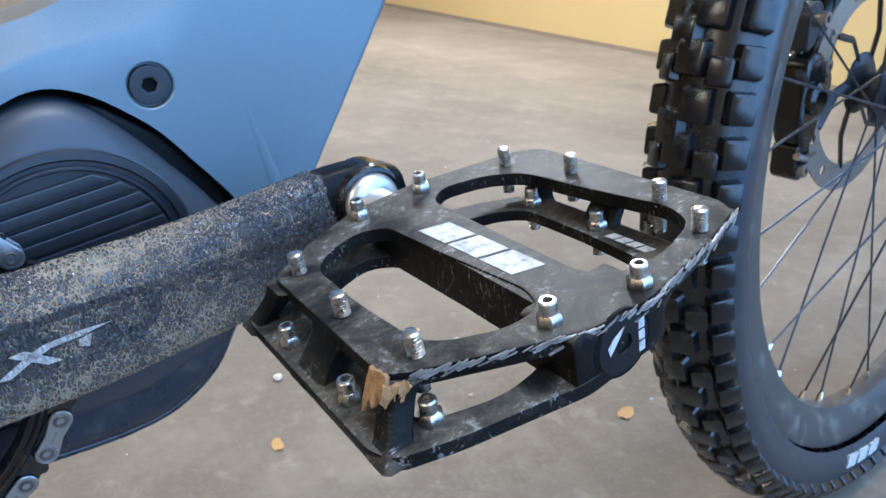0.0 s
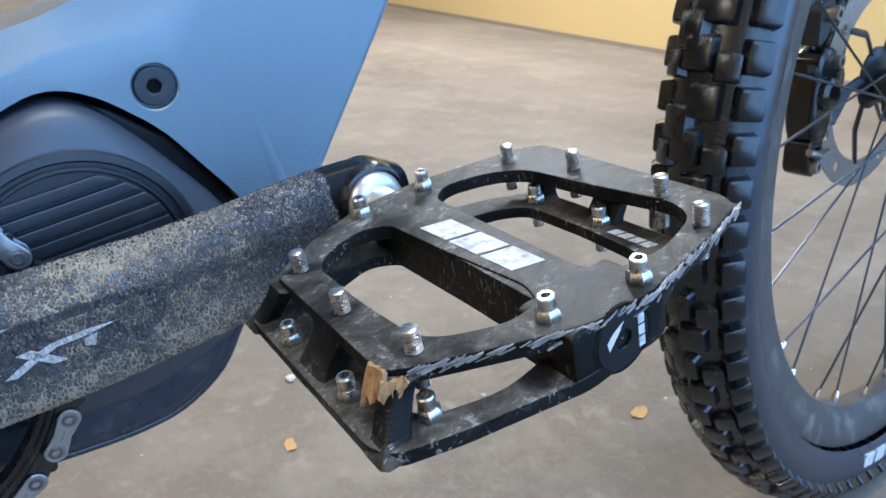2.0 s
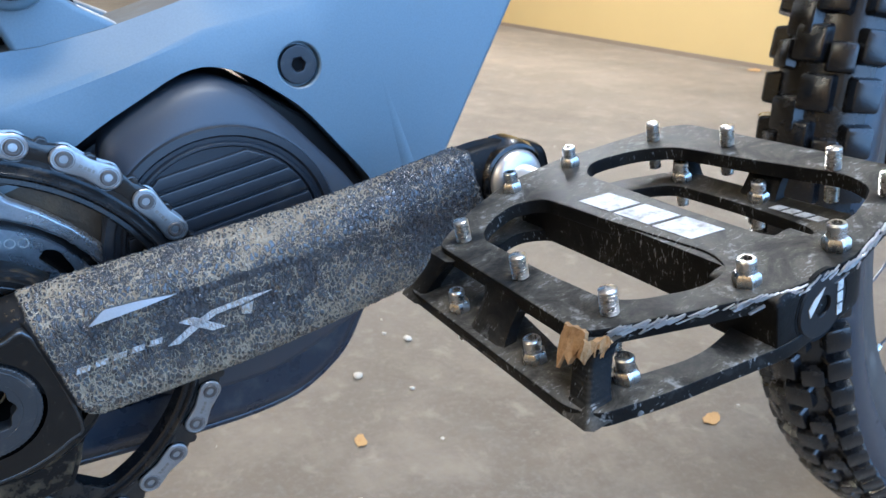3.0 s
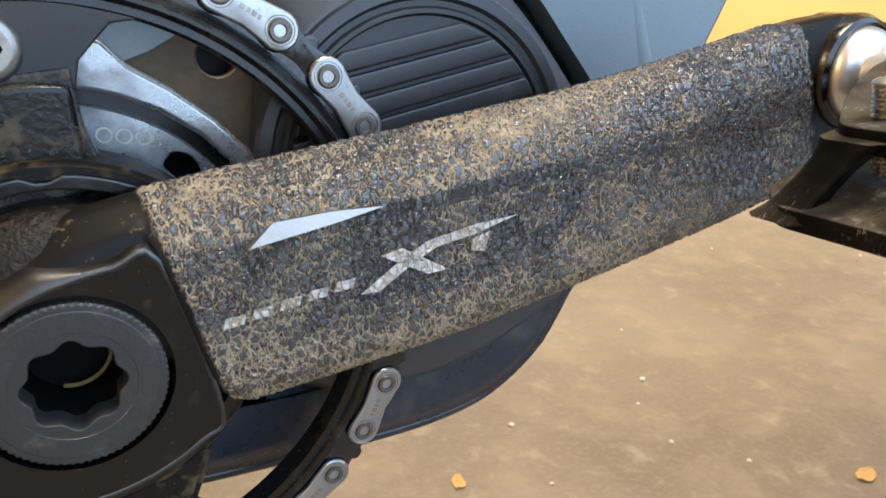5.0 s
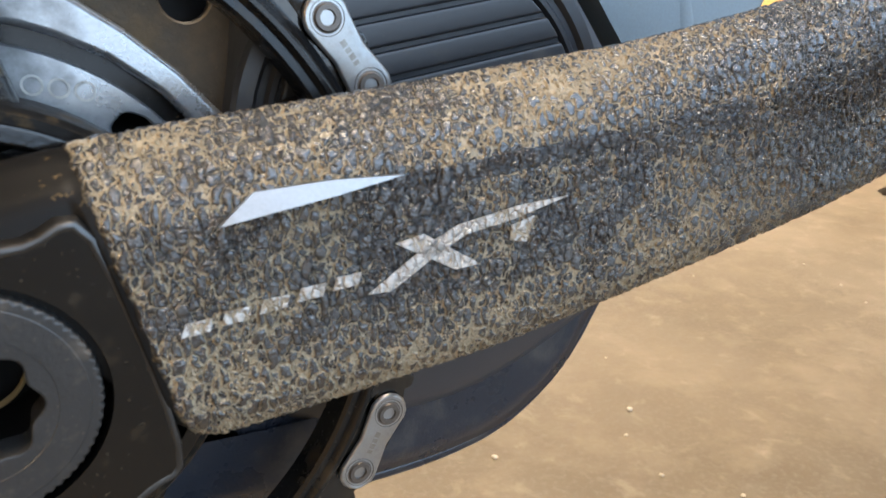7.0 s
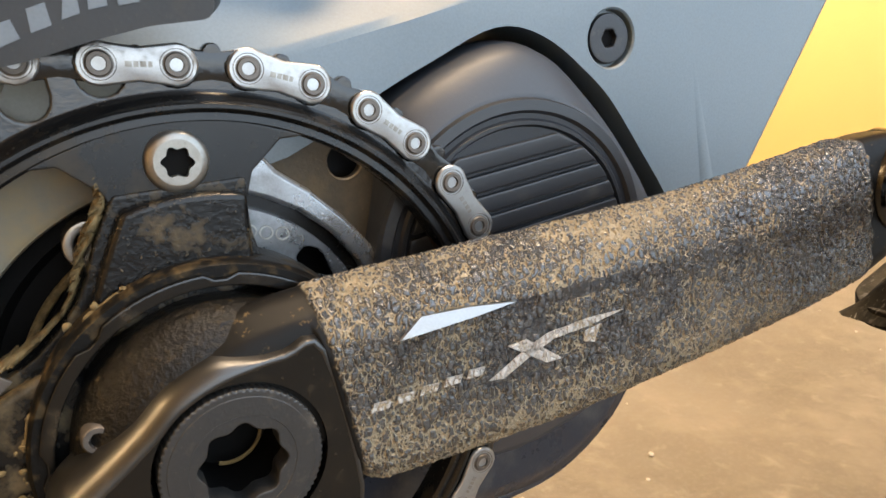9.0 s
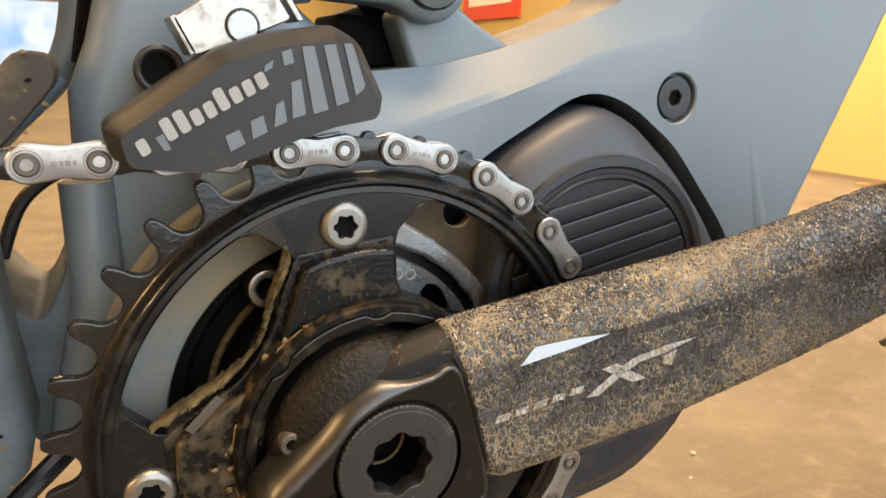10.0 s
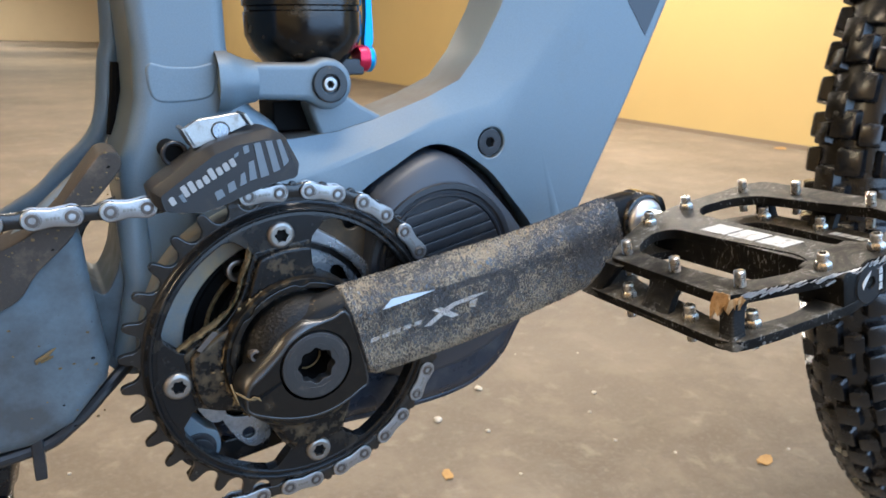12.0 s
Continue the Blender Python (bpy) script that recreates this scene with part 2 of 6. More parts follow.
def mud_coat(name, dark, pale, raised=False):
    """Dried muddy water on a black arm: dark wrinkled islands with tan silt between, clean black at both ends."""
    m, t, b = nodes_of(name)
    v = coords(t)

    def along(axis, offset):
        d = t.nodes.new("ShaderNodeVectorMath")
        d.operation = "DOT_PRODUCT"
        d.inputs[1].default_value = axis
        t.links.new(v, d.inputs[0])
        return maths(t, "SUBTRACT", d.outputs["Value"], offset)

    u = along((0.9583, 0, 0.2857), 0.345 * 0.2857)
    w = along((-0.2857, 0, 0.9583), 0.345 * 0.9583)
    stretched = coords(t, (1.30, 1.0, 0.72))
    # wrinkled beads: cells bent by noise, with the silt lying in the creases between them
    bend = node(t, "ShaderNodeTexNoise", Scale=600, Detail=3, Roughness=0.6)
    t.links.new(v, bend.inputs["Vector"])
    push = t.nodes.new("ShaderNodeVectorMath")
    push.operation = "MULTIPLY_ADD"
    push.inputs[1].default_value = (0.0025, 0.0025, 0.0025)
    t.links.new(bend.outputs["Color"], push.inputs[0])
    t.links.new(stretched, push.inputs[2])
    cells = node(t, "ShaderNodeTexVoronoi", Scale=560)
    cells.feature = "DISTANCE_TO_EDGE"
    t.links.new(push.outputs[0], cells.inputs["Vector"])
    fine = noise_tex(t, v, 2100, 3, 0.65)
    mid = noise_tex(t, v, 300, 4, 0.65, 0.6)
    big = noise_tex(t, v, 48, 4, 0.6)
    wob = maths(t, "MULTIPLY", maths(t, "SUBTRACT", mid, 0.5), 0.006)
    start = ramp(t, maths(t, "MULTIPLY", maths(t, "ADD", maths(t, "SUBTRACT", u, 0.0205), maths(t, "MULTIPLY", wob, 0.3)), 100), [(0.0, 0), (0.08, 1)])
    stop = ramp(t, maths(t, "MULTIPLY", maths(t, "ADD", maths(t, "SUBTRACT", u, 0.1560), wob), 100), [(0.0, 1), (0.12, 0)])
    mud = maths(t, "MULTIPLY", start, stop)
    # how much silt: most near the clamp and along the lower edge, thin towards the pedal
    far = ramp(t, maths(t, "ADD", maths(t, "MULTIPLY", maths(t, "SUBTRACT", u, 0.115), 20), maths(t, "MULTIPLY", maths(t, "SUBTRACT", big, 0.5), 1.4)), [(0.0, 0), (0.55, 1)])
    low = ramp(t, maths(t, "MULTIPLY", maths(t, "ADD", w, 0.020), 50), [(0.0, 1), (0.55, 0)])
    # above the fold the silt lies thicker; a dark band follows the fold and turns round the end of the flat panel
    edge = maths(t, "MULTIPLY", maths(t, "SUBTRACT", w, maths(t, "SUBTRACT", 0.0166, maths(t, "ADD", maths(t, "MULTIPLY", u, 0.116), maths(t, "MULTIPLY", wob, 0.15)))), 100)
    high = maths(t, "MULTIPLY", ramp(t, edge, [(-0.02, 0), (0.10, 1)]), ramp(t, maths(t, "MULTIPLY", u, 10), [(0.50, 1), (1.0, 0.55)]))
    shade = maths(t, "ADD", edge, 0.5)
    band = maths(t, "MULTIPLY", ramp(t, shade, [(0.22, 0), (0.34, 1), (0.48, 1), (0.54, 0)]), ramp(t, maths(t, "MULTIPLY", u, 10), [(0.50, 0), (0.62, 0.8), (0.88, 1), (0.91, 0)]))
    du, dw = maths(t, "MULTIPLY", maths(t, "SUBTRACT", u, 0.0886), 1 / 0.0080), maths(t, "MULTIPLY", maths(t, "SUBTRACT", w, -0.0010), 1 / 0.0078)
    oval = ramp(t, maths(t, "MULTIPLY", maths(t, "ADD", maths(t, "MULTIPLY", du, du), maths(t, "ADD", maths(t, "MULTIPLY", dw, dw), maths(t, "MULTIPLY", wob, 60))), 0.5), [(0.15, 0), (0.30, 1), (0.45, 1), (0.54, 0)])
    oval = maths(t, "MULTIPLY", oval, ramp(t, maths(t, "MULTIPLY", u, 10), [(0.845, 0), (0.88, 1)]))
    oval = maths(t, "MAXIMUM", oval, band)
    bead = maths(t, "ADD", cells.outputs["Distance"], maths(t, "ADD", maths(t, "MULTIPLY", maths(t, "SUBTRACT", fine, 0.5), 0.09), maths(t, "MULTIPLY", maths(t, "SUBTRACT", mid, 0.5), 0.50)))
    silt = maths(t, "ADD", 0.050, maths(t, "ADD", maths(t, "MULTIPLY", maths(t, "SUBTRACT", big, 0.5), 0.55), maths(t, "MULTIPLY", maths(t, "SUBTRACT", noise_tex(t, v, 130, 3, 0.6), 0.5), 0.30)))
    for amount, mask in ((0.09, low), (0.065, high), (-0.045, far), (-0.36, oval)):
        silt = maths(t, "ADD", silt, maths(t, "MULTIPLY", mask, amount))
    grime = ramp(t, maths(t, "SUBTRACT", silt, bead), [(-0.005, 0), (0.022, 1)])
    grime = maths(t, "MULTIPLY", grime, maths(t, "SUBTRACT", 1.0, maths(t, "MULTIPLY", oval, 0.75)))
    tan = mix(t, fine, (0.105, 0.081, 0.048), (0.50, 0.398, 0.252))
    islands = mix(t, mid, dark, pale)
    coat = mix(t, maths(t, "MULTIPLY", grime, maths(t, "SUBTRACT", 0.86, maths(t, "MULTIPLY", far, 0.15))), islands, tan)
    specks = maths(t, "MULTIPLY", ramp(t, noise_tex(t, v, 420, 3, 0.7), [(0.62, 0), (0.70, 1)]), 0.5)
    bare = mix(t, specks, (0.006, 0.0055, 0.005), (0.20, 0.13, 0.055))
    t.links.new(mix(t, mud, bare, coat), b.inputs["Base Color"])
    t.links.new(maths(t, "ADD", 0.12, maths(t, "MULTIPLY", mud, 0.63)), b.inputs["Specular IOR Level"])
    rough = maths(t, "ADD", 0.42, maths(t, "MULTIPLY", mud, maths(t, "ADD", -0.19, maths(t, "MULTIPLY", grime, 0.4))))
    t.links.new(rough, b.inputs["Roughness"])
    h = maths(t, "MULTIPLY", mud, maths(t, "ADD", ramp(t, bead, [(-0.05, 0), (0.10, 0.55), (0.22, 0.88), (0.40, 1)]), maths(t, "MULTIPLY", fine, 0.22)))
    b.inputs["Coat Roughness"].default_value = 0.24
    b.inputs["Coat IOR"].default_value = 1.55
    t.links.new(maths(t, "MULTIPLY", mud, maths(t, "SUBTRACT", 0.85, maths(t, "MULTIPLY", grime, 0.75))), b.inputs["Coat Weight"])
    if raised:
        # the wrinkles stand up from the metal
        d = node(t, "ShaderNodeDisplacement", Midlevel=0.75, Scale=0.0006)
        t.links.new(h, d.inputs["Height"])
        t.links.new(d.outputs[0], t.nodes["Material Output"].inputs["Displacement"])
        m.displacement_method = "BOTH"
    else:
        bump(t, h, b, 0.0007, 1.0)
    return m


MUD = mud_coat("muddy_crank", (0.0055, 0.0055, 0.006), (0.026, 0.025, 0.025), True)
MUDPRINT = mud_coat("muddy_white_print", (0.34, 0.33, 0.315), (0.56, 0.55, 0.52))


def concrete():
    m, t, b = nodes_of("worn_concrete")
    v = coords(t)
    cloud = noise_tex(t, v, 1.6, 6, 0.62)
    patch = noise_tex(t, v, 7, 7, 0.68, 0.15)
    fine = noise_tex(t, v, 140, 4, 0.7)
    dust = noise_tex(t, v, 26, 5, 0.7, 0.4)
    base = mix(t, ramp(t, cloud, [(0.3, 0), (0.7, 1)]), (0.100, 0.078, 0.053), (0.183, 0.148, 0.105))
    base = mix(t, maths(t, "MULTIPLY", ramp(t, patch, [(0.48, 0), (0.72, 1)]), 0.40), base, (0.315, 0.265, 0.196))
    base = mix(t, maths(t, "MULTIPLY", ramp(t, patch, [(0.30, 1), (0.44, 0)]), 0.5), base, (0.145, 0.122, 0.095))
    base = mix(t, maths(t, "MULTIPLY", ramp(t, dust, [(0.56, 0), (0.78, 1)]), 0.35), base, (0.385, 0.335, 0.258))
    base = mix(t, maths(t, "MULTIPLY", ramp(t, fine, [(0.35, 1), (0.5, 0)]), 0.35), base, (0.19, 0.165, 0.135))
    t.links.new(base, b.inputs["Base Color"])
    t.links.new(maths(t, "ADD", 0.58, maths(t, "MULTIPLY", patch, 0.3)), b.inputs["Roughness"])
    b.inputs["Specular IOR Level"].default_value = 0.3
    bump(t, maths(t, "ADD", fine, maths(t, "MULTIPLY", patch, 2.0)), b, 0.0012, 0.7)
    return m


def plaster(name, colour, dirt):
    m, t, b = nodes_of(name)
    v = coords(t)
    cloud = noise_tex(t, v, 1.1, 5, 0.6)
    fine = noise_tex(t, v, 90, 4, 0.7)
    base = mix(t, cloud, tuple(c * 0.9 for c in colour), tuple(min(1, c * 1.06) for c in colour))
    base = mix(t, maths(t, "MULTIPLY", ramp(t, noise_tex(t, v, 5, 6, 0.7), [(0.6, 0), (0.75, 1)]), 0.25), base, dirt)
    t.links.new(base, b.inputs["Base Color"])
    b.inputs["Roughness"].default_value = 0.75
    bump(t, fine, b, 0.002, 0.6)
    return m


def hazy_daylight():
    """Pale blue daylight beyond the far door, with soft white clouds."""
    m, t, b = nodes_of("hazy_daylight")
    cloud = noise_tex(t, coords(t), 0.8, 2, 0.5)
    t.links.new(mix(t, ramp(t, cloud, [(0.40, 0), (0.62, 1)]), (0.17, 0.40, 0.80), (0.45, 0.62, 0.88)), b.inputs["Emission Color"])
    b.inputs["Emission Strength"].default_value = 1.1
    b.inputs["Base Color"].default_value = (0.1, 0.1, 0.1, 1)
    return m


CONCRETE = concrete()
YELLOW = plaster("yellow_plaster", (0.46, 0.33, 0.125), (0.39, 0.285, 0.13))
CREAM = plaster("cream_plaster", (0.66, 0.55, 0.38), (0.4, 0.34, 0.25))
CEIL = plaster("ceiling_plaster", (0.62, 0.57, 0.48), (0.45, 0.4, 0.33))
DARKEDGE = plaster("dirty_skirting", (0.20, 0.15, 0.10), (0.12, 0.09, 0.06))

# ---- mesh helpers ----
BIKE = tagged(new("mountain_bike"), "grey electric mountain bike, muddy crank, standing on concrete", "bicycle")


def part(name, bm, material, parent=BIKE, label="", smooth=35, even=True):
    me = bpy.data.meshes.new(name)
    bmesh.ops.recalc_face_normals(bm, faces=bm.faces)
    bm.to_mesh(me)
    bm.free()
    me.materials.append(material)
    for p in me.polygons:
        p.use_smooth = True
    me.set_sharp_from_angle(angle=radians(smooth))
    ob = new(name, me)
    if parent is not None:
        ob.parent = parent
    if even:
        ob.modifiers.new("even_normals", "WEIGHTED_NORMAL").keep_sharp = True
    return tagged(ob, label)


def again(ob, m, parent=None):
    """One more piece on the same mesh, at the pose m."""
    o = new(ob.name.split(".")[0], ob.data)
    o.parent = parent or ob.parent
    o.matrix_world = m
    if "label" in ob:
        o["label"] = ob["label"]
    return o


def soften(bm, width, segments=2, angle=30):
    if width <= 0:
        return bm
    edges = [e for e in bm.edges if len(e.link_faces) == 2 and e.calc_face_angle(0) > radians(angle)]
    bmesh.ops.bevel(bm, geom=edges, offset=width, offset_type="OFFSET", segments=segments, profile=0.5, affect="EDGES", clamp_overlap=True)
    return bm


def side(x, y, z):
    """A plate drawn in the bike's side plane, thick along y."""
    return Vector((x, z, y))


def flat(x, y, z):
    return Vector((x, y, z))


def plate(outer, lo, hi, holes=(), width=0.0, segments=2, to=side, bm=None):
    """A plate with holes: outlines in two coordinates, from lo to hi in the third."""
    bm = bm or bmesh.new()
    lower, upper, sides = [], [], []
    for loop in (outer, *holes):
        a = [bm.verts.new(to(x, z, lo)) for x, z in loop]
        b = [bm.verts.new(to(x, z, hi)) for x, z in loop]
        n = len(a)
        for i in range(n):
            j = (i + 1) % n
            sides.append(bm.faces.new((a[i], a[j], b[j], b[i])))
            lower.append(bm.edges.get((a[i], a[j])))
            upper.append(bm.edges.get((b[i], b[j])))
    if holes:
        for edges in (lower, upper):
            bmesh.ops.triangle_fill(bm, use_beauty=True, use_dissolve=True, edges=edges)
    else:
        bm.faces.new(a)
        bm.faces.new(b)
    bmesh.ops.recalc_face_normals(bm, faces=bm.faces)
    return soften(bm, width, segments)


def circle(x, z, r, n=32, a0=0.0, a1=360.0):
    full = abs(a1 - a0) >= 359.9
    return [(x + r * math.cos(radians(a0 + (a1 - a0) * i / (n if full else n - 1))), z + r * math.sin(radians(a0 + (a1 - a0) * i / (n if full else n - 1)))) for i in range(n)]


def sector(x, z, r0, r1, a0, a1, n=24):
    return circle(x, z, r1, n, a0, a1) + circle(x, z, r0, n, a1, a0)


def smooth_loop(points, n=6, closed=True):
    """A soft outline through the points."""
    out, count = [], len(points)
    for i in range(count if closed else count - 1):
        p = [Vector(points[k % count] if closed else points[max(0, min(count - 1, k))]) for k in (i - 1, i, i + 1, i + 2)]
        for s in range(n):
            u = s / n
            q = 0.5 * ((2 * p[1]) + (p[2] - p[0]) * u + (2 * p[0] - 5 * p[1] + 4 * p[2] - p[3]) * u * u + (3 * p[1] - p[0] - 3 * p[2] + p[3]) * u ** 3)
            out.append(tuple(q))
    if not closed:
        out.append(tuple(points[-1]))
    return out


def round_loop(points, r, n=4):
    """A polygon with its corners rounded."""
    out, count = [], len(points)
    for i in range(count):
        a, b, c = (Vector(points[k % count]) for k in (i - 1, i, i + 1))
        d = min(r, (a - b).length * 0.45, (c - b).length * 0.45)
        p, q = b + (a - b).normalized() * d, b + (c - b).normalized() * d
        for s in range(n + 1):
            u = s / n
            out.append(tuple((1 - u) ** 2 * p + 2 * u * (1 - u) * b + u * u * q))
    return out


def lathe(profile, m, n=32, bm=None):
    """Turns a profile of (radius, height) about the z axis of the pose m; closed where the radius is 0."""
    bm = bm or bmesh.new()
    rings = []
    for r, h in profile:
        if r <= 1e-7:
            rings.append([bm.verts.new(m @ Vector((0, 0, h)))])
        else:
            rings.append([bm.verts.new(m @ Vector((r * math.cos(2 * math.pi * i / n), r * math.sin(2 * math.pi * i / n), h))) for i in range(n)])
    for a, b in zip(rings, rings[1:]):
        for i in range(n):
            j = (i + 1) % n
            if len(a) == 1 and len(b) > 1:
                bm.faces.new((a[0], b[i], b[j]))
            elif len(b) == 1 and len(a) > 1:
                bm.faces.new((a[i], a[j], b[0]))
            elif len(a) > 1:
                bm.faces.new((a[i], a[j], b[j], b[i]))
    return bm


def facing(x, y, z):
    """A pose at that place whose z axis points out of the bike's drive side."""
    return Matrix.Translation((x, y, z)) @ Matrix.Rotation(radians(90), 4, "X")


def tube(points, radius, n=12, bm=None, flatten=1.0):
    """A closed tube along the points; radius may be a list."""
    bm = bm or bmesh.new()
    P = [Vector(p) for p in points]
    R = radius if hasattr(radius, "__len__") else [radius] * len(P)
    rings, nx = [], None
    for i, p in enumerate(P):
        d = (P[min(i + 1, len(P) - 1)] - P[max(i - 1, 0)]).normalized()
        if nx is None:
            nx = d.orthogonal().normalized()
        nx = (nx - d * nx.dot(d)).normalized()
        ny = d.cross(nx)
        rings.append([bm.verts.new(p + R[i] * (math.cos(2 * math.pi * k / n) * nx + flatten * math.sin(2 * math.pi * k / n) * ny)) for k in range(n)])
    for a, b in zip(rings, rings[1:]):
        for i in range(n):
            j = (i + 1) % n
            bm.faces.new((a[i], a[j], b[j], b[i]))
    bm.faces.new(rings[0][::-1])
    bm.faces.new(rings[-1])
    return bm


def loft(rings):
    bm = bmesh.new()
    R = [[bm.verts.new(v) for v in ring] for ring in rings]
    n = len(R[0])
    for a, b in zip(R, R[1:]):
        for i in range(n):
            j = (i + 1) % n
            bm.faces.new((a[i], a[j], b[j], b[i]))
    bm.faces.new(R[0][::-1])
    bm.faces.new(R[-1])
    return bm


def box(x0, x1, y0, y1, z0, z1, width=0.0, bm=None):
    return plate([(x0, y0), (x1, y0), (x1, y1), (x0, y1)], z0, z1, width=width, to=flat, bm=bm)


# ---- the room ----
def setting(name, bm, material, label, category):
    return tagged(part(name, bm, material, None), label, category, kind="structure")


setting("floor", box(-7.0, 3.4, -9.0, 30.4, -0.2, 0.0), CONCRETE, "worn brown-grey concrete garage floor with pale stains", "floor")
setting("wall_east", box(3.15, 3.4, -1.65, 30.4, 0.0, 2.7), YELLOW, "yellow plastered garage wall", "wall")
setting("wall_west", box(-7.0, -6.75, -1.65, 30.4, 0.0, 2.7), YELLOW, "yellow plastered garage wall", "wall")
setting("wall_north_a", box(-6.75, -3.8, 29.9, 30.4, 0.0, 2.7), CREAM, "cream plastered end wall", "wall")
setting("wall_north_b", box(-0.75, 3.15, 29.9, 30.4, 0.0, 2.7), CREAM, "cream plastered end wall", "wall")
setting("wall_north_top", box(-3.8, -0.75, 29.9, 30.4, 2.25, 2.7), CREAM, "cream plastered lintel over far doorway", "wall")
setting("wall_south_a", box(-6.75, -0.7, -1.65, -1.40, 0.0, 2.7), CREAM, "cream plastered wall beside the garage door", "wall")
# unseen roof, its front edge cut back so daylight falls on the bike
setting("ceiling", plate([(-7.0, -1.65), (-0.7, -1.65), (-0.7, -0.62), (3.4, -0.62), (3.4, 30.4), (-7.0, 30.4)], 2.7, 2.85, to=flat), CEIL, "plain pale garage ceiling, unseen, cut back in front to let daylight in", "ceiling")
setting("backdrop", box(-9.0, 3.0, 33.0, 33.1, -0.2, 6.0), hazy_daylight(), "pale blue hazy daylight beyond the far doorway", "backdrop")
setting("baseboard", box(3.143, 3.15, -1.40, 29.9, 0.0, 0.022), DARKEDGE, "dirty dark strip along the wall foot", "baseboard")

# ---- drivetrain ----
BX, BZ = 0.0, 0.345
TEETH, PITCH = 34, 0.0127
RING_R = PITCH / 2 / math.sin(math.pi / TEETH)
FIRST = 63.4 + 3 * 360 / TEETH
BB = facing(BX, 0, BZ)


def polar(r, a):
    return (BX + r * math.cos(radians(a)), BZ + r * math.sin(radians(a)))


def chainring():
    step = 360 / TEETH
    half = ((0.0, 0.0649), (0.13, 0.06527), (0.235, 0.0663), (0.297, 0.0678), (0.310, 0.0690), (0.335, 0.0704), (0.375, 0.0718), (0.43, 0.0728))
    wave = half + tuple((1 - u, r) for u, r in half[:0:-1])
    outer = [polar(r, FIRST + step * (k + u)) for k in range(TEETH) for u, r in wave]
    inner = circle(BX, BZ, 0.0600, 96)
    root = part("chainring", plate(outer, -0.0566, -0.0536, [inner], 0.0006, 2), GREASE, BIKE, "black narrow-wide chainring with worn greasy teeth")
    face = lathe([(0.0585, 0.0525), (0.0585, 0.0590), (0.0591, 0.0596), (0.0604, 0.0594), (0.0608, 0.0600), (0.0613, 0.0605), (0.0620, 0.0605), (0.0625, 0.0599), (0.0628, 0.0590), (0.0634, 0.0577), (0.0640, 0.0571), (0.0645, 0.0569), (0.0645, 0.0535), (0.0590, 0.0525), (0.0585, 0.0525)], BB, 160)
    part("ring_body", face, RINGBLACK, root)
    for k in range(4):
        a = 97.7 + 90 * k
        tab = [polar(0.0440, a - 15), polar(0.0440, a), polar(0.0440, a + 15), polar(0.0500, a + 15.5), polar(0.0570, a + 20), polar(0.0592, a + 25), polar(0.0600, a + 8), polar(0.0600, a - 8), polar(0.0592, a - 25), polar(0.0570, a - 20), polar(0.0500, a - 15.5)]
        part("ring_tab", plate(tab, -0.0594, -0.0530, width=0.0004), RINGBLACK, root)
    return root


def star(r0, r1, n, x, z, per=6):
    return [(x + (r0 + (r1 - r0) * (0.5 + 0.5 * math.cos(2 * math.pi * i / per))) * math.cos(2 * math.pi * i / (n * per)), z + (r0 + (r1 - r0) * (0.5 + 0.5 * math.cos(2 * math.pi * i / per))) * math.sin(2 * math.pi * i / (n * per))) for i in range(n * per)]


def torx_bolt(x, y, z, r, material, parent, label, name="chainring_bolt"):
    """A countersunk screw with a star socket; y is its outer face."""
    bm = plate(circle(x, z, r * 0.72, 32), y, y + 0.0036, [star(r * 0.40, r * 0.52, 6, x, z)])
    lathe([(r * 0.72, -y), (r * 0.86, -y - 0.0002), (r * 0.96, -y - 0.0008), (r, -y - 0.0016), (r, -y - 0.004)], facing(x, 0, z), 32, bm)
    b = part(name, bm, material, parent, label)
    # shallow near-black disc paints the shade of a deep socket
    part("socket", lathe([(0, -y - 0.0014), (r * 0.6, -y - 0.0014)], facing(x, 0, z), 16), VOID, b)
    part("collar", lathe([(r * 1.0, -y - 0.0026), (r * 1.12, -y - 0.0020), (r * 1.12, -y - 0.004)], facing(x, 0, z), 32), RINGBLACK, b)
    return b


RING = chainring()
for k in range(4):
    bx, bz = polar(0.052, 97.7 + 90 * k)
    torx_bolt(bx, -0.0612, bz, 0.0058, BOLT, RING, "dull steel star-socket chainring bolt")


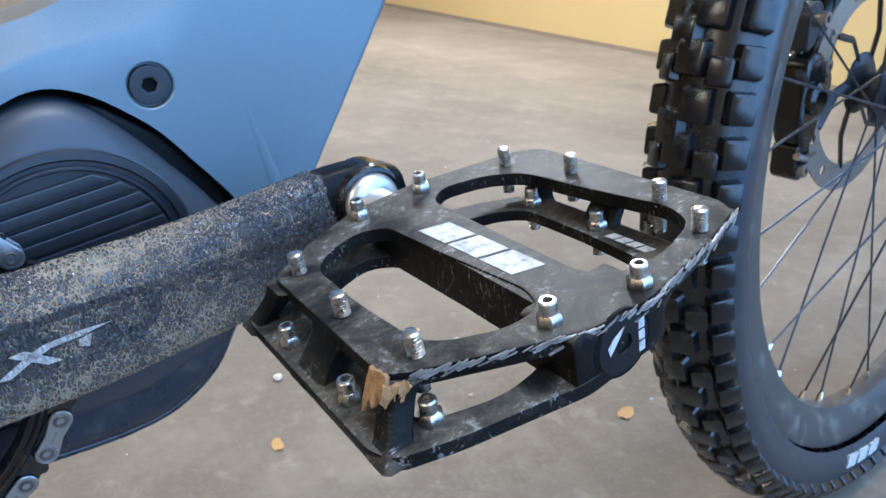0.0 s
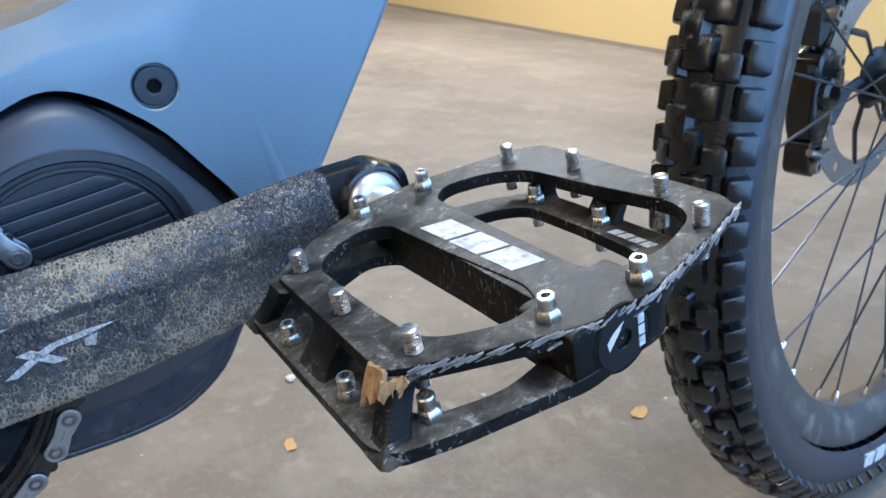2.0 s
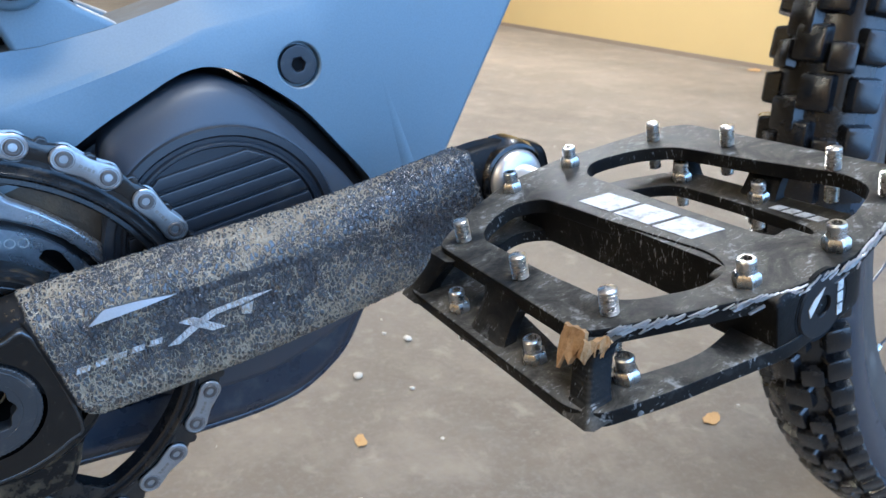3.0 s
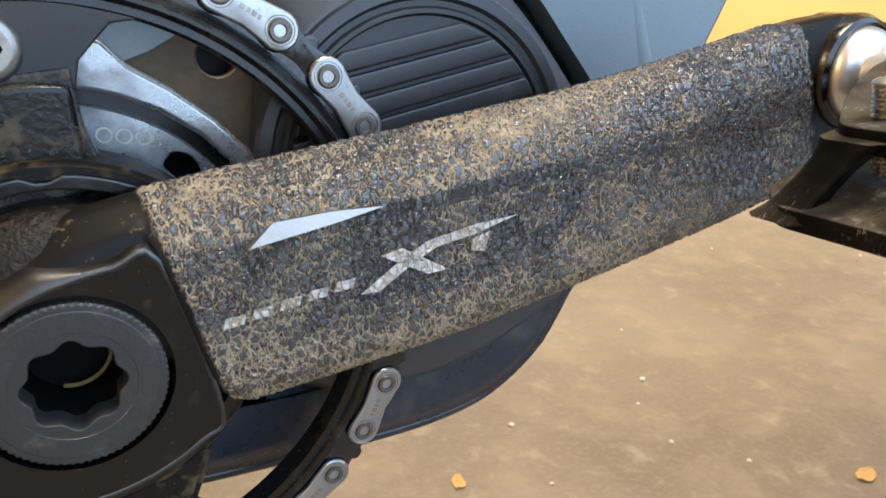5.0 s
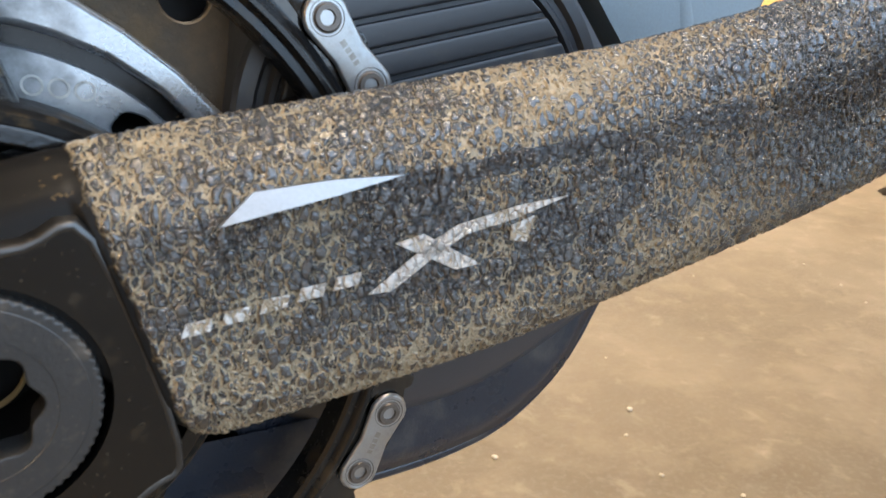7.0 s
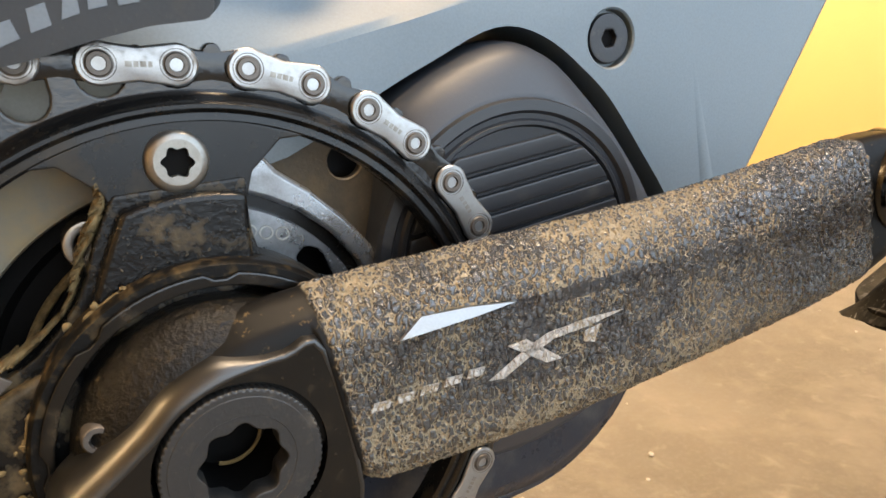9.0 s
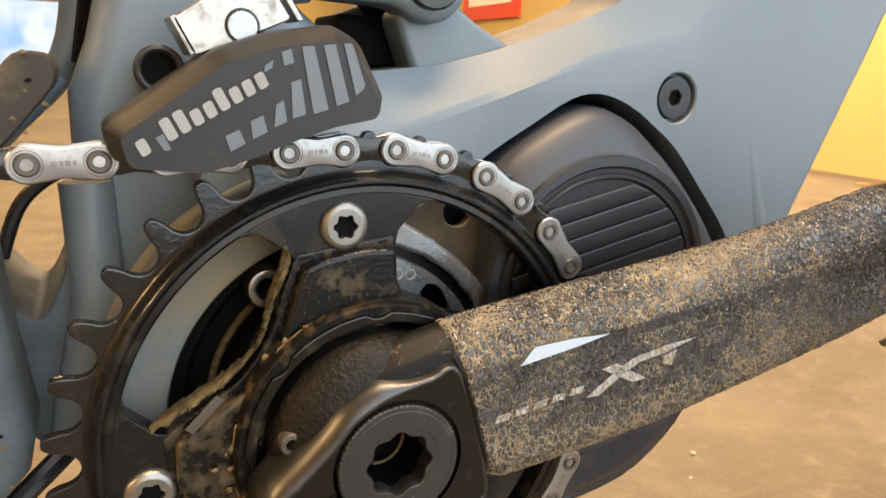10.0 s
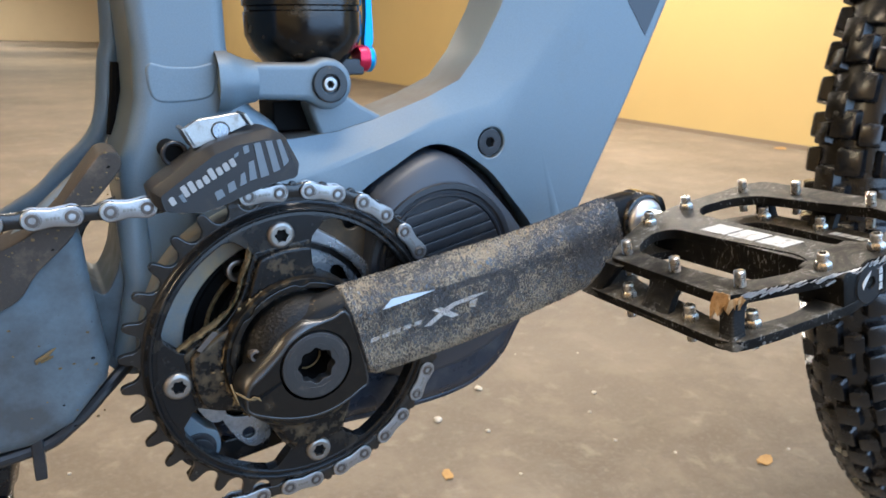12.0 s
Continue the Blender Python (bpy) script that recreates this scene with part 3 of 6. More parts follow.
def spider():
    loop = []
    for k in range(4):
        a = 97.7 + 90 * k
        lead = ((0.0335, -45), (0.0338, -22), (0.0385, -17.5), (0.0428, -15.5), (0.0490, -14)) if k == 0 else ((0.0352, -45), (0.0360, -36), (0.0385, -29), (0.0428, -22.5), (0.0470, -16.5), (0.0490, -14))
        for r, d in lead + ((0.0490, 14), (0.0470, 16.5), (0.0428, 22.5), (0.0385, 29), (0.0360, 36)):
            loop.append(polar(r, a + d))
    ob = part("spider", plate(loop, -0.0600, -0.0500, width=0.0008), ARMBLACK, BIKE, "black four-arm spider caked with dirt")
    for k in range(4):
        a = 97.7 + 90 * k
        lead = ((0.029, -24), (0.0345, -18), (0.0390, -16), (0.0430, -14.8)) if k == 0 else ((0.029, -40), (0.0345, -33), (0.0390, -24), (0.0430, -18))
        pad = [polar(r, a + d) for r, d in lead] + [polar(0.0462, a + 14 * q / 4) for q in range(-4, 5)] + [polar(0.0430, a + 18), polar(0.0390, a + 24), polar(0.0345, a + 33), polar(0.029, a + 40)]
        part("arm_pad", plate(pad, -0.0630, -0.0595, width=0.0014, segments=3), ARMBLACK, ob)
    part("hub", lathe([(0.024, 0.050), (0.0342, 0.052), (0.0342, 0.0652), (0.0334, 0.0664), (0.0312, 0.0664), (0.0304, 0.0655), (0.0300, 0.0560), (0.018, 0.0550)], BB, 64), HUBBLACK, ob)
    ring = [polar(0.0322 if (i // 2) % 6 else 0.0311, i * 360 / 96) for i in range(96)]
    part("lock_ring", plate(ring, -0.0676, -0.0610, [circle(BX, BZ, 0.0296, 64)], 0.0005), GLOSSBLACK, ob)
    # bare metal where the west arm has been rubbed, and brown dirt packed along the edges of the gap
    part("rubbed_edge", plate([(-0.0440, 0.3536), (-0.0372, 0.3606), (-0.0352, 0.3594), (-0.0424, 0.3522)], -0.0633, -0.0626, width=0.0002), CHAINPIN, ob, "bright rubbed edge of a spider arm")
    rnd = random.Random(11)
    path = smooth_loop([(-0.0202, -0.058, 0.3965), (-0.0200, -0.058, 0.3895), (-0.0218, -0.058, 0.3840), (-0.0238, -0.058, 0.3795), (-0.0248, -0.058, 0.3745), (-0.0266, -0.058, 0.3697), (-0.0290, -0.058, 0.3670), (-0.0330, -0.058, 0.3632), (-0.0380, -0.058, 0.3600), (-0.0425, -0.058, 0.3574), (-0.0478, -0.058, 0.3540), (-0.0560, -0.058, 0.3498)], 30, False)
    girth = [0.0004, 0.0009, 0.0010, 0.0007, 0.0004, 0.0004, 0.0005, 0.0008, 0.0009, 0.0010, 0.0008, 0.0003]
    bm = tube(path, [float(np.interp(i / (len(path) - 1) * 11, range(12), girth)) for i in range(len(path))], 24)
    for v in bm.verts:
        v.co.y = -0.0574 + (v.co.y + 0.058) * 2.6
        v.co += Vector((1, 0.8, 1)) * (0.0009 * noise.noise(v.co * 420) + 0.0009 * noise.noise(v.co * 1200) + 0.0006 * noise.noise(v.co * 3300))
    part("packed_dirt", bm, CRUMB, ob, "brown dirt packed along the spider edge", even=False)
    for k in range(90):
        # mud crumbs, and long smears that also paint the glint along the hub rim
        ang, long = rnd.uniform(112, 235), rnd.choice((0.7, 1.0, 1.4, 2.6, 3.6))
        rad = rnd.gauss(0.0334, 0.0007 if long > 2 else 0.0016)
        x, z = polar(rad, ang)
        size = rnd.uniform(0.0002, 0.00075)
        bm = bmesh.new()
        bmesh.ops.create_icosphere(bm, subdivisions=2, radius=size)
        ca, sa = math.cos(radians(ang + 90)), math.sin(radians(ang + 90))
        for v in bm.verts:
            wob = 1 + 0.6 * noise.noise(v.co * 1600 + Vector((k, 0, 0)))
            p, q = v.co.x * long * wob, v.co.z * wob
            v.co = Vector((x + p * ca - q * sa, -0.0662 + v.co.y * 0.7 + (0.0008 if rad < 0.0318 else 0.0022), z + p * sa + q * ca))
        part("mud_crumb", bm, CRUMB, ob, even=False)
    return ob


spider()


# chain: pins along the upper run, round the ring and back along the lower run
def chain():
    top = polar(RING_R, FIRST)
    bottom_count = 17
    pins = [(top[0] - PITCH * 0.9995 * k, top[1] - 0.0004 * k) for k in range(30, 0, -1)]
    first = len(pins) - 1
    pins += [polar(RING_R, FIRST - k * 360 / TEETH) for k in range(bottom_count + 1)]
    last = pins[-1]
    pins += [(last[0] - PITCH * k, last[1] - 0.0006 * k) for k in range(1, 31)]
    root = tagged(new("chain"), "silver bicycle chain with grimy inner links")
    root.parent = BIKE

    def peanut(r, waist):
        h, out = PITCH / 2, []
        for s, a0 in ((1, -90), (-1, 90)):
            out += [(s * h + r * math.cos(radians(a)), r * math.sin(radians(a))) for a in [a0 + 22 * i for i in range(-1, 10)]]
            out += [(0.0, s * waist)]
        return out

    outer = bmesh.new()
    for s in (-1, 1):
        plate(peanut(0.0039, 0.0030), s * 0.0018, s * 0.0029, width=0.0004, segments=2, bm=outer)
    a = part("outer_link", outer, CHAIN, root, even=False)
    pinb = bmesh.new()
    for s in (-1, 1):
        m = facing(s * PITCH / 2, 0, 0)
        lathe([(0.0, 0.0026), (0.0011, 0.0026), (0.0013, 0.0034), (0.0020, 0.0034), (0.0022, 0.00295), (0.0027, 0.00285), (0.0029, 0.0030), (0.0029, 0.0028)], m, 20, pinb)
        lathe([(0.0021, -0.0029), (0.0019, -0.0034), (0.0, -0.0034)], m, 20, pinb)
    pin = part("link_pin", pinb, CHAINPIN, root, even=False)
    marks = bmesh.new()
    for x, w in ((-0.0022, 0.0011), (-0.0008, 0.0008), (0.0003, 0.0010), (0.0016, 0.0007)):
        plate([(x, -0.0005), (x + w, -0.0005), (x + w, 0.0005), (x, 0.0005)], -0.00293, -0.00285, bm=marks)
    stamp = part("stamped_mark", marks, BOLT, root, even=False)
    inner = bmesh.new()
    for s in (-1, 1):
        plate(peanut(0.0035, 0.0026), s * 0.0007, s * 0.0017, width=0.0003, segments=1, bm=inner)
    for s in (-1, 1):
        lathe([(0.0034, 0.0009), (0.0034, -0.0009)], facing(s * PITCH / 2, 0, 0), 16, inner)
    b = part("inner_link", inner, GREASE, root, "greasy inner link", even=False)
    for o in (a, pin, stamp, b):
        o.matrix_world = Matrix.Translation((0, -50, 0))
    used = set()
    for i, (p, q) in enumerate(zip(pins, pins[1:])):
        m = Matrix.Translation(((p[0] + q[0]) / 2, -0.055, (p[1] + q[1]) / 2)) @ Matrix.Rotation(-math.atan2(q[1] - p[1], q[0] - p[0]), 4, "Y")
        for o in ((a, pin, stamp) if (i - first) % 2 == 0 else (b,)):
            if o in used:
                again(o, m, root)
            else:
                o.matrix_world = m
                used.add(o)
    return root


CHAIN_OB = chain()


# ---- crank arm ----
CA = radians(16.6)
CU, CV = Vector((math.cos(CA), 0, math.sin(CA))), Vector((-math.sin(CA), 0, math.cos(CA)))


def crank_y(u):
    return -0.0806 - 0.080 * max(0.0, u - 0.02)


def crank_point(u, v, y):
    return Vector((BX, 0, BZ)) + u * CU + v * CV + Vector((0, y, 0))


def table(u, rows):
    """The value at u along the rows, with the kinks between them eased."""
    xs, ys = zip(*rows)
    return float(np.mean(np.interp([u + d for d in (-0.005, -0.0025, 0.0, 0.0025, 0.005)], xs, ys)))


def crank():
    rings = []
    for i in range(561):
        u = -0.018 + (0.1840 + 0.018) * i / 560
        vt = table(u, [(-0.018, 0.0150), (-0.008, 0.0222), (0.002, 0.0250), (0.012, 0.0256), (0.03, 0.0240), (0.0465, 0.0221), (0.064, 0.0201), (0.0865, 0.0179), (0.105, 0.0160), (0.125, 0.0152), (0.160, 0.0152), (0.170, 0.0142), (0.179, 0.0118), (0.190, 0.0030)])
        vb = table(u, [(-0.018, 0.0050), (0.0, 0.0095), (0.008, 0.0090), (0.012, 0.0), (0.0165, -0.0130), (0.020, -0.0190), (0.035, -0.0209), (0.05, -0.0224), (0.07, -0.0243), (0.10, -0.0248), (0.135, -0.0248), (0.156, -0.0236), (0.168, -0.0200), (0.178, -0.0140), (0.190, -0.0030)])
        vf = table(u, [(-0.018, 0.0090), (0.0, 0.0142), (0.02, 0.0148), (0.035, 0.0144), (0.055, 0.0128), (0.068, 0.0108), (0.09, 0.0078), (0.107, 0.0060), (0.13, 0.0055), (0.16, 0.0060), (0.18, 0.0020)])
        # the end behind the clamp dives under its lip; the flat face steps up where the mud begins
        y = crank_y(u) + table(u, [(-0.018, 0.0060), (-0.006, 0.0014), (0.004, 0.0)])
        step = 1.0 if u < 0.0188 else max(0.0, 1 - (u - 0.0188) / 0.0008)
        deep = table(u, [(-0.018, 0.0080), (0.0, 0.0120), (0.05, 0.0150), (0.18, 0.0150)])
        drop = table(u, [(-0.018, 0.0050), (0.0, 0.0080), (0.05, 0.0080), (0.12, 0.0070), (0.165, 0.0022), (0.18, 0.0020)])
        low = min(0.0060, (vf - vb) * 0.4)
        loop = [(vb + low, y + 0.0018 * step), (vf + 0.0020 * step, y + 0.0018 * step), (0.45 * vf + 0.55 * vt, y + 0.35 * drop), (vt - 0.0010, y + drop), (vt, y + drop + 0.0025), (vt - 0.0008, y + deep), (vb + 0.2 * low, y + deep), (vb, y + 0.0065), (vb + 0.3 * low, y + 0.0022)]
        # rounded edges, then even steps round the section
        soft = [Vector(p) for p in round_loop(loop, 0.0042, 5)]
        soft.append(soft[0])
        reach = [0.0]
        for p, q in zip(soft, soft[1:]):
            reach.append(reach[-1] + (q - p).length)
        ring, k = [], 0
        for step in range(180):
            goal = reach[-1] * step / 180
            while reach[k + 1] < goal:
                k += 1
            w = (goal - reach[k]) / max(1e-9, reach[k + 1] - reach[k])
            v, yy = soft[k].lerp(soft[k + 1], w)
            ring.append(crank_point(u, v, yy))
        rings.append(ring)
    bm = loft(rings)
    arm = part("crank_arm", bm, MUD, BIKE, "black crank arm coated in dried tan mud", 60, False)
    hub = lathe([(0.0150, 0.0700), (0.0165, 0.0750), (0.0190, 0.0765), (0.0218, 0.0752), (0.0248, 0.0726), (0.0268, 0.0700), (0.0274, 0.0660), (0.0274, 0.0560), (0.020, 0.0560)], BB, 72)
    part("clamp_end", hub, CLAMPBLACK, arm, "black clamp end caked with brown mud specks")
    lip = [(0.0198, 0.0146), (0.0126, 0.0166), (0.0060, 0.0171), (0.0, 0.0168), (-0.0069, 0.0149), (-0.0126, 0.0112), (-0.0210, 0.0068), (-0.0275, 0.0040), (-0.0308, -0.0005), (-0.0315, -0.0065), (-0.0240, -0.0135), (-0.0150, -0.0190), (-0.0060, -0.0222), (0.0040, -0.0228), (0.0140, -0.0205), (0.0195, -0.0160)]
    pts = smooth_loop([tuple((Vector((BX, 0, BZ)) + u * CU + v * CV).xz) for u, v in lip], 4)
    bm = plate(pts, -0.0798, -0.0670, [circle(BX, BZ, 0.0156, 64)])
    raised = part("raised_lip", bm, GLOSSBLACK, arm)
    # the lip rolls down to the clamp in a broad soft slope over its upper shoulder, steeper elsewhere
    lip_uv = smooth_loop(lip, 4)
    skirt = bmesh.new()
    rows = []
    for d, y in ((-0.0010, -0.0797), (-0.0006, -0.07995), (0.0, -0.0799), (0.0008, -0.0796), (0.0017, -0.0789), (0.0025, -0.0778), (0.0032, -0.0763), (0.0038, -0.0742), (0.0042, -0.0715), (0.0044, -0.0680)):
        row = []
        for k, (u, v) in enumerate(lip_uv):
            a, b = Vector(lip_uv[k - 1]), Vector(lip_uv[(k + 1) % len(lip_uv)])
            n = Vector((b.y - a.y, a.x - b.x)).normalized()
            wide = min(1.0, max(0.3, (v + 0.006) / 0.012)) * min(1.0, max(0.3, (0.012 - u) / 0.010))
            f = d * wide if d > 0 else d
            row.append(skirt.verts.new(crank_point(u + n.x * f, v + n.y * f, y)))
        rows.append(row)
    for a, b in zip(rows, rows[1:]):
        for k in range(len(a)):
            skirt.faces.new((a[k - 1], a[k], b[k], b[k - 1]))
    bmesh.ops.recalc_face_normals(skirt, faces=skirt.faces)
    part("lip_slope", skirt, LIPBLACK, raised, "", 70)
    # the slit is a near-black strip on the lip, its shade painted
    slit = [(-0.0148, 0.3412), (-0.0238, 0.3366), (-0.0244, 0.3356), (-0.0238, 0.3351), (-0.0153, 0.3398)]
    part("clamp_slit", plate(slit, -0.0801, -0.0740), VOID, arm)
    part("pinch_bolt", lathe([(0, 0.0770), (0.0013, 0.0770), (0.0014, 0.0782), (0.0023, 0.0782), (0.0027, 0.0776), (0.0027, 0.0745)], Matrix.Translation((0, 0.0044, 0)) @ facing(BX - 0.0230, 0, BZ + 0.0062), 24), CHAINPIN, arm, "grimy pinch bolt")
    teeth = [polar(0.0147 if i % 2 else 0.0142, i * 360 / 144) for i in range(144)]
    cap = part("axle_cap", plate(teeth, -0.0802, -0.0750, [star(0.0069, 0.0080, 8, BX, BZ, 8)], 0.0004), CAPGREY, arm, "knurled grey axle cap with star hole")
    part("cap_chamfer", lathe([(0.0094, 0.0800), (0.0096, 0.0803), (0.0130, 0.0803), (0.0134, 0.0800)], BB, 64), CAPGREY, cap)
    # bore in near-black, the shade inside it put into the colour
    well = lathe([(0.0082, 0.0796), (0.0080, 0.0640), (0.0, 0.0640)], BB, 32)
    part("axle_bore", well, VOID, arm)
    coil = [(BX + 0.0062 * math.cos(radians(a)), -0.070 + 0.00001 * a, BZ + 0.0062 * math.sin(radians(a))) for a in range(250, 370, 10)]
    part("retaining_wire", tube(coil, 0.0004, 6), GRASS, arm)
    part("pedal_boss", lathe([(0.0, 0.0800), (0.0118, 0.0800), (0.0132, 0.0815), (0.0132, 0.0905), (0.0122, 0.0924), (0.0112, 0.0929), (0.0106, 0.0926), (0.0090, 0.0922)], facing(*(crank_point(0.1705, 0, 0))), 48), GLOSSBLACK, arm)

    # printed marks, as plain strokes
    def stroke(pts, material, label=""):
        bm2 = bmesh.new()
        lo = [bm2.verts.new(crank_point(u, v, crank_y(u) - 0.00010)) for u, v in pts]
        hi = [bm2.verts.new(crank_point(u, v, crank_y(u) - 0.00030)) for u, v in pts]
        n = len(pts)
        for i in range(n):
            bm2.faces.new((lo[i], lo[(i + 1) % n], hi[(i + 1) % n], hi[i]))
        bm2.faces.new(hi)
        bm2.faces.new(lo)
        part("printed_mark", bm2, material, arm, label)

    for k in range(5):
        u, v = 0.0244 + 0.0050 * k, -0.0008 - 0.0003 * k
        stroke([(u, v), (u + 0.0036, v - 0.0004), (u + 0.0045, v + 0.0012), (u + 0.0011, v + 0.0017)], MUDPRINT)
    stroke([(0.0490, -0.0044), (0.0522, -0.0052), (0.0600, -0.0024), (0.0650, -0.0010), (0.0728, -0.0014), (0.0823, -0.0009), (0.0740, 0.0004), (0.0640, 0.0008), (0.0590, -0.0004)], MUDPRINT, "white slanted print on the crank")
    stroke([(0.0545, 0.0014), (0.0588, 0.0013), (0.0662, -0.0062), (0.0622, -0.0056)], MUDPRINT)
    stroke([(0.0722, -0.0022), (0.0762, -0.0020), (0.0742, -0.0056), (0.0716, -0.0044)], MUDPRINT)
    wedge = [(0.0332, 0.0118), (0.0385, 0.0144), (0.0480, 0.0130), (0.0575, 0.0108), (0.0480, 0.0110)]
    bm3 = bmesh.new()
    rows = []
    for y in (-0.0001, -0.0009):
        rows.append([bm3.verts.new(crank_point(u, v, crank_y(u) + y - 0.0006 + max(0.0, v - 0.0112) * 0.45)) for u, v in wedge])
    for i in range(5):
        bm3.faces.new((rows[0][i], rows[0][(i + 1) % 5], rows[1][(i + 1) % 5], rows[1][i]))
    bm3.faces.new(rows[0])
    bm3.faces.new(rows[1])
    part("silver_inlay", bm3, INLAY, arm, "bright silver wedge inlay")
    # dried grass caught at the clamp
    for k, pts3 in enumerate(([(-0.0338, -0.0760, 0.3330), (-0.0322, -0.0785, 0.3385), (-0.0285, -0.0803, 0.3362), (-0.0262, -0.0806, 0.3370), (-0.0235, -0.0804, 0.3345)], [(-0.0330, -0.0775, 0.3392), (-0.0300, -0.0800, 0.3372), (-0.0270, -0.0806, 0.3360), (-0.0240, -0.0804, 0.3362)], [(-0.0342, -0.0755, 0.3420), (-0.0335, -0.0780, 0.3385), (-0.0320, -0.0790, 0.3340)])):
        part("grass_blade", tube(smooth_loop(pts3, 4, False), [0.00036] * (4 * (len(pts3) - 1)) + [0.0001], 6), GRASS, arm, "dried grass stuck at the clamp")
    return arm


crank()

# ---- pedal ----
PEDAL_AT = Vector((0.162, -0.155, 0.3940))
PM = Matrix.Translation(PEDAL_AT) @ Matrix.Rotation(radians(-13.7), 4, "Y") @ Matrix.Rotation(radians(-2.4), 4, "X")


def ped(a, y, n):
    return PM @ Vector((a, y + 0.155, n))


def pedal():
    root = tagged(new("pedal"), "scratched black flat pedal with steel pins")
    root.parent = BIKE
    outline = [(-0.0470, -0.1235), (-0.0300, -0.1125), (-0.0110, -0.1045), (0.0110, -0.1035), (0.0300, -0.1075), (0.0494, -0.1118), (0.0562, -0.1182), (0.0570, -0.1880), (0.0540, -0.1945), (0.0400, -0.1990), (0.0271, -0.2018), (0.0100, -0.2056), (-0.0070, -0.2042), (-0.0216, -0.1978), (-0.0432, -0.1868), (-0.0480, -0.1832)]
    rear = [(-0.0365, -0.1300), (-0.0300, -0.1235), (-0.0185, -0.1195), (-0.0105, -0.1240), (-0.0090, -0.1500), (-0.0060, -0.1815), (-0.0095, -0.1895), (-0.0190, -0.1900), (-0.0310, -0.1835), (-0.0355, -0.1780), (-0.0370, -0.1550)]
    front = [(0.0080, -0.1215), (0.0160, -0.1150), (0.0300, -0.1195), (0.0385, -0.1280), (0.0420, -0.1550), (0.0465, -0.1800), (0.0425, -0.1895), (0.0260, -0.1950), (0.0130, -0.1930), (0.0080, -0.1860), (0.0075, -0.1550)]
    soft = lambda pts: round_loop(pts, 0.006, 4)
    flip = lambda pts: [(-a, y) for a, y in pts]
    trim = lambda pts: round_loop(pts, 0.0035, 4)
    top = plate(trim(outline), 0.0035, 0.0080, [soft(rear), soft(front)], 0.0006, 2, ped)
    body = part("pedal_body", top, ANODISED, root, "black anodised upper pedal plate, scuffed at the edges")
    low = plate(trim(flip(outline)), -0.0080, -0.0040, [soft(flip(rear)), soft(flip(front))], 0.0006, 2, ped)
    part("lower_plate", low, ANODISED, root)
    part("axle_beam", plate(round_loop([(-0.0095, -0.1080), (0.0095, -0.1080), (0.0085, -0.1550), (0.0085, -0.1930), (-0.0085, -0.1930), (-0.0085, -0.1550)], 0.002, 3), -0.0074, 0.0074, width=0.0012, to=ped), ANODISED, root)

    def strut(foot, head, wide, deep, ridged=False):
        """A flared post between the two plates, leaning from its foot to its head; wide along y."""
        rings = []
        flare = ((-0.0064, 1.45), (-0.0048, 1.14), (-0.0030, 1.0), (0.0005, 0.96), (0.0028, 1.02), (0.0046, 1.18), (0.0062, 1.5))
        if ridged:
            # milled steps up the corner post
            steps = [(-0.0064 + 0.0126 * i / 56, 0.010 * (i % 4 in (1, 2))) for i in range(57)]
            flare = [(n, float(np.interp(n, *zip(*flare))) + d) for n, d in steps]
        for n, k in flare:
            f = (n + 0.0064) / 0.0126
            a, y = foot[0] + (head[0] - foot[0]) * f, foot[1] + (head[1] - foot[1]) * f
            w, d = wide * k / 2, deep * (0.5 + 0.5 * k) / 2
            rings.append([ped(a + p * d, y + q * w, n) for p, q in ((-1, -0.7), (-0.7, -1), (0.7, -1), (1, -0.7), (1, 0.7), (0.7, 1), (-0.7, 1), (-1, 0.7))])
        part("strut", loft(rings), ANODISED, root, "", 50)

    strut((-0.0540, -0.1545), (-0.0440, -0.1540), 0.0135, 0.0050)
    strut((-0.0532, -0.1905), (-0.0446, -0.1842), 0.0068, 0.0070, True)
    strut((-0.0536, -0.1190), (-0.0452, -0.1268), 0.0075, 0.0065)
    strut((0.0430, -0.1555), (0.0530, -0.1545), 0.0115, 0.0050)
    strut((0.0445, -0.1860), (0.0530, -0.1905), 0.0058, 0.0065)
    strut((0.0452, -0.1268), (0.0536, -0.1190), 0.0075, 0.0065)
    # outer end with its screw cap
    capm = PM @ Matrix.Translation((0.0008, 0.1560, 0)) @ Matrix.Rotation(radians(90), 4, "X")
    edge_a, edge_y = zip(*sorted((a, y) for a, y in outline[8:]))
    rings = []
    for a, k in ((-0.0135, 0.80), (-0.0128, 0.93), (-0.0110, 1.0), (-0.0070, 1.0), (-0.0030, 1.0), (0.0010, 1.0), (0.0060, 1.0), (0.0105, 1.0), (0.0135, 1.0), (0.0150, 0.93), (0.0157, 0.80)):
        up = down = max(-0.2052, float(np.interp(abs(a), edge_a, edge_y)))
        rings.append([ped(a, y, n * k) for y, n in ((up + 0.0012, 0.0077), (up + 0.0003, 0.0062), (down + 0.0003, -0.0062), (down + 0.0012, -0.0077), (-0.1870, -0.0077), (-0.1870, 0.0077))])
    part("bearing_end", loft(rings), ANODISED, root, "", 50)
    cap = part("end_cap", lathe([(0.0079, 0.2046), (0.0079, 0.2060), (0.0075, 0.2064), (0.0026, 0.2064), (0.0023, 0.2060), (0.0022, 0.2040), (0.0, 0.2040)], capm, 48), PLASTIC, root, "round black bearing cap with white marks")
    part("cap_groove", lathe([(0.0079, 0.2057), (0.0087, 0.2060), (0.0087, 0.2050)], capm, 48), VOID, cap)
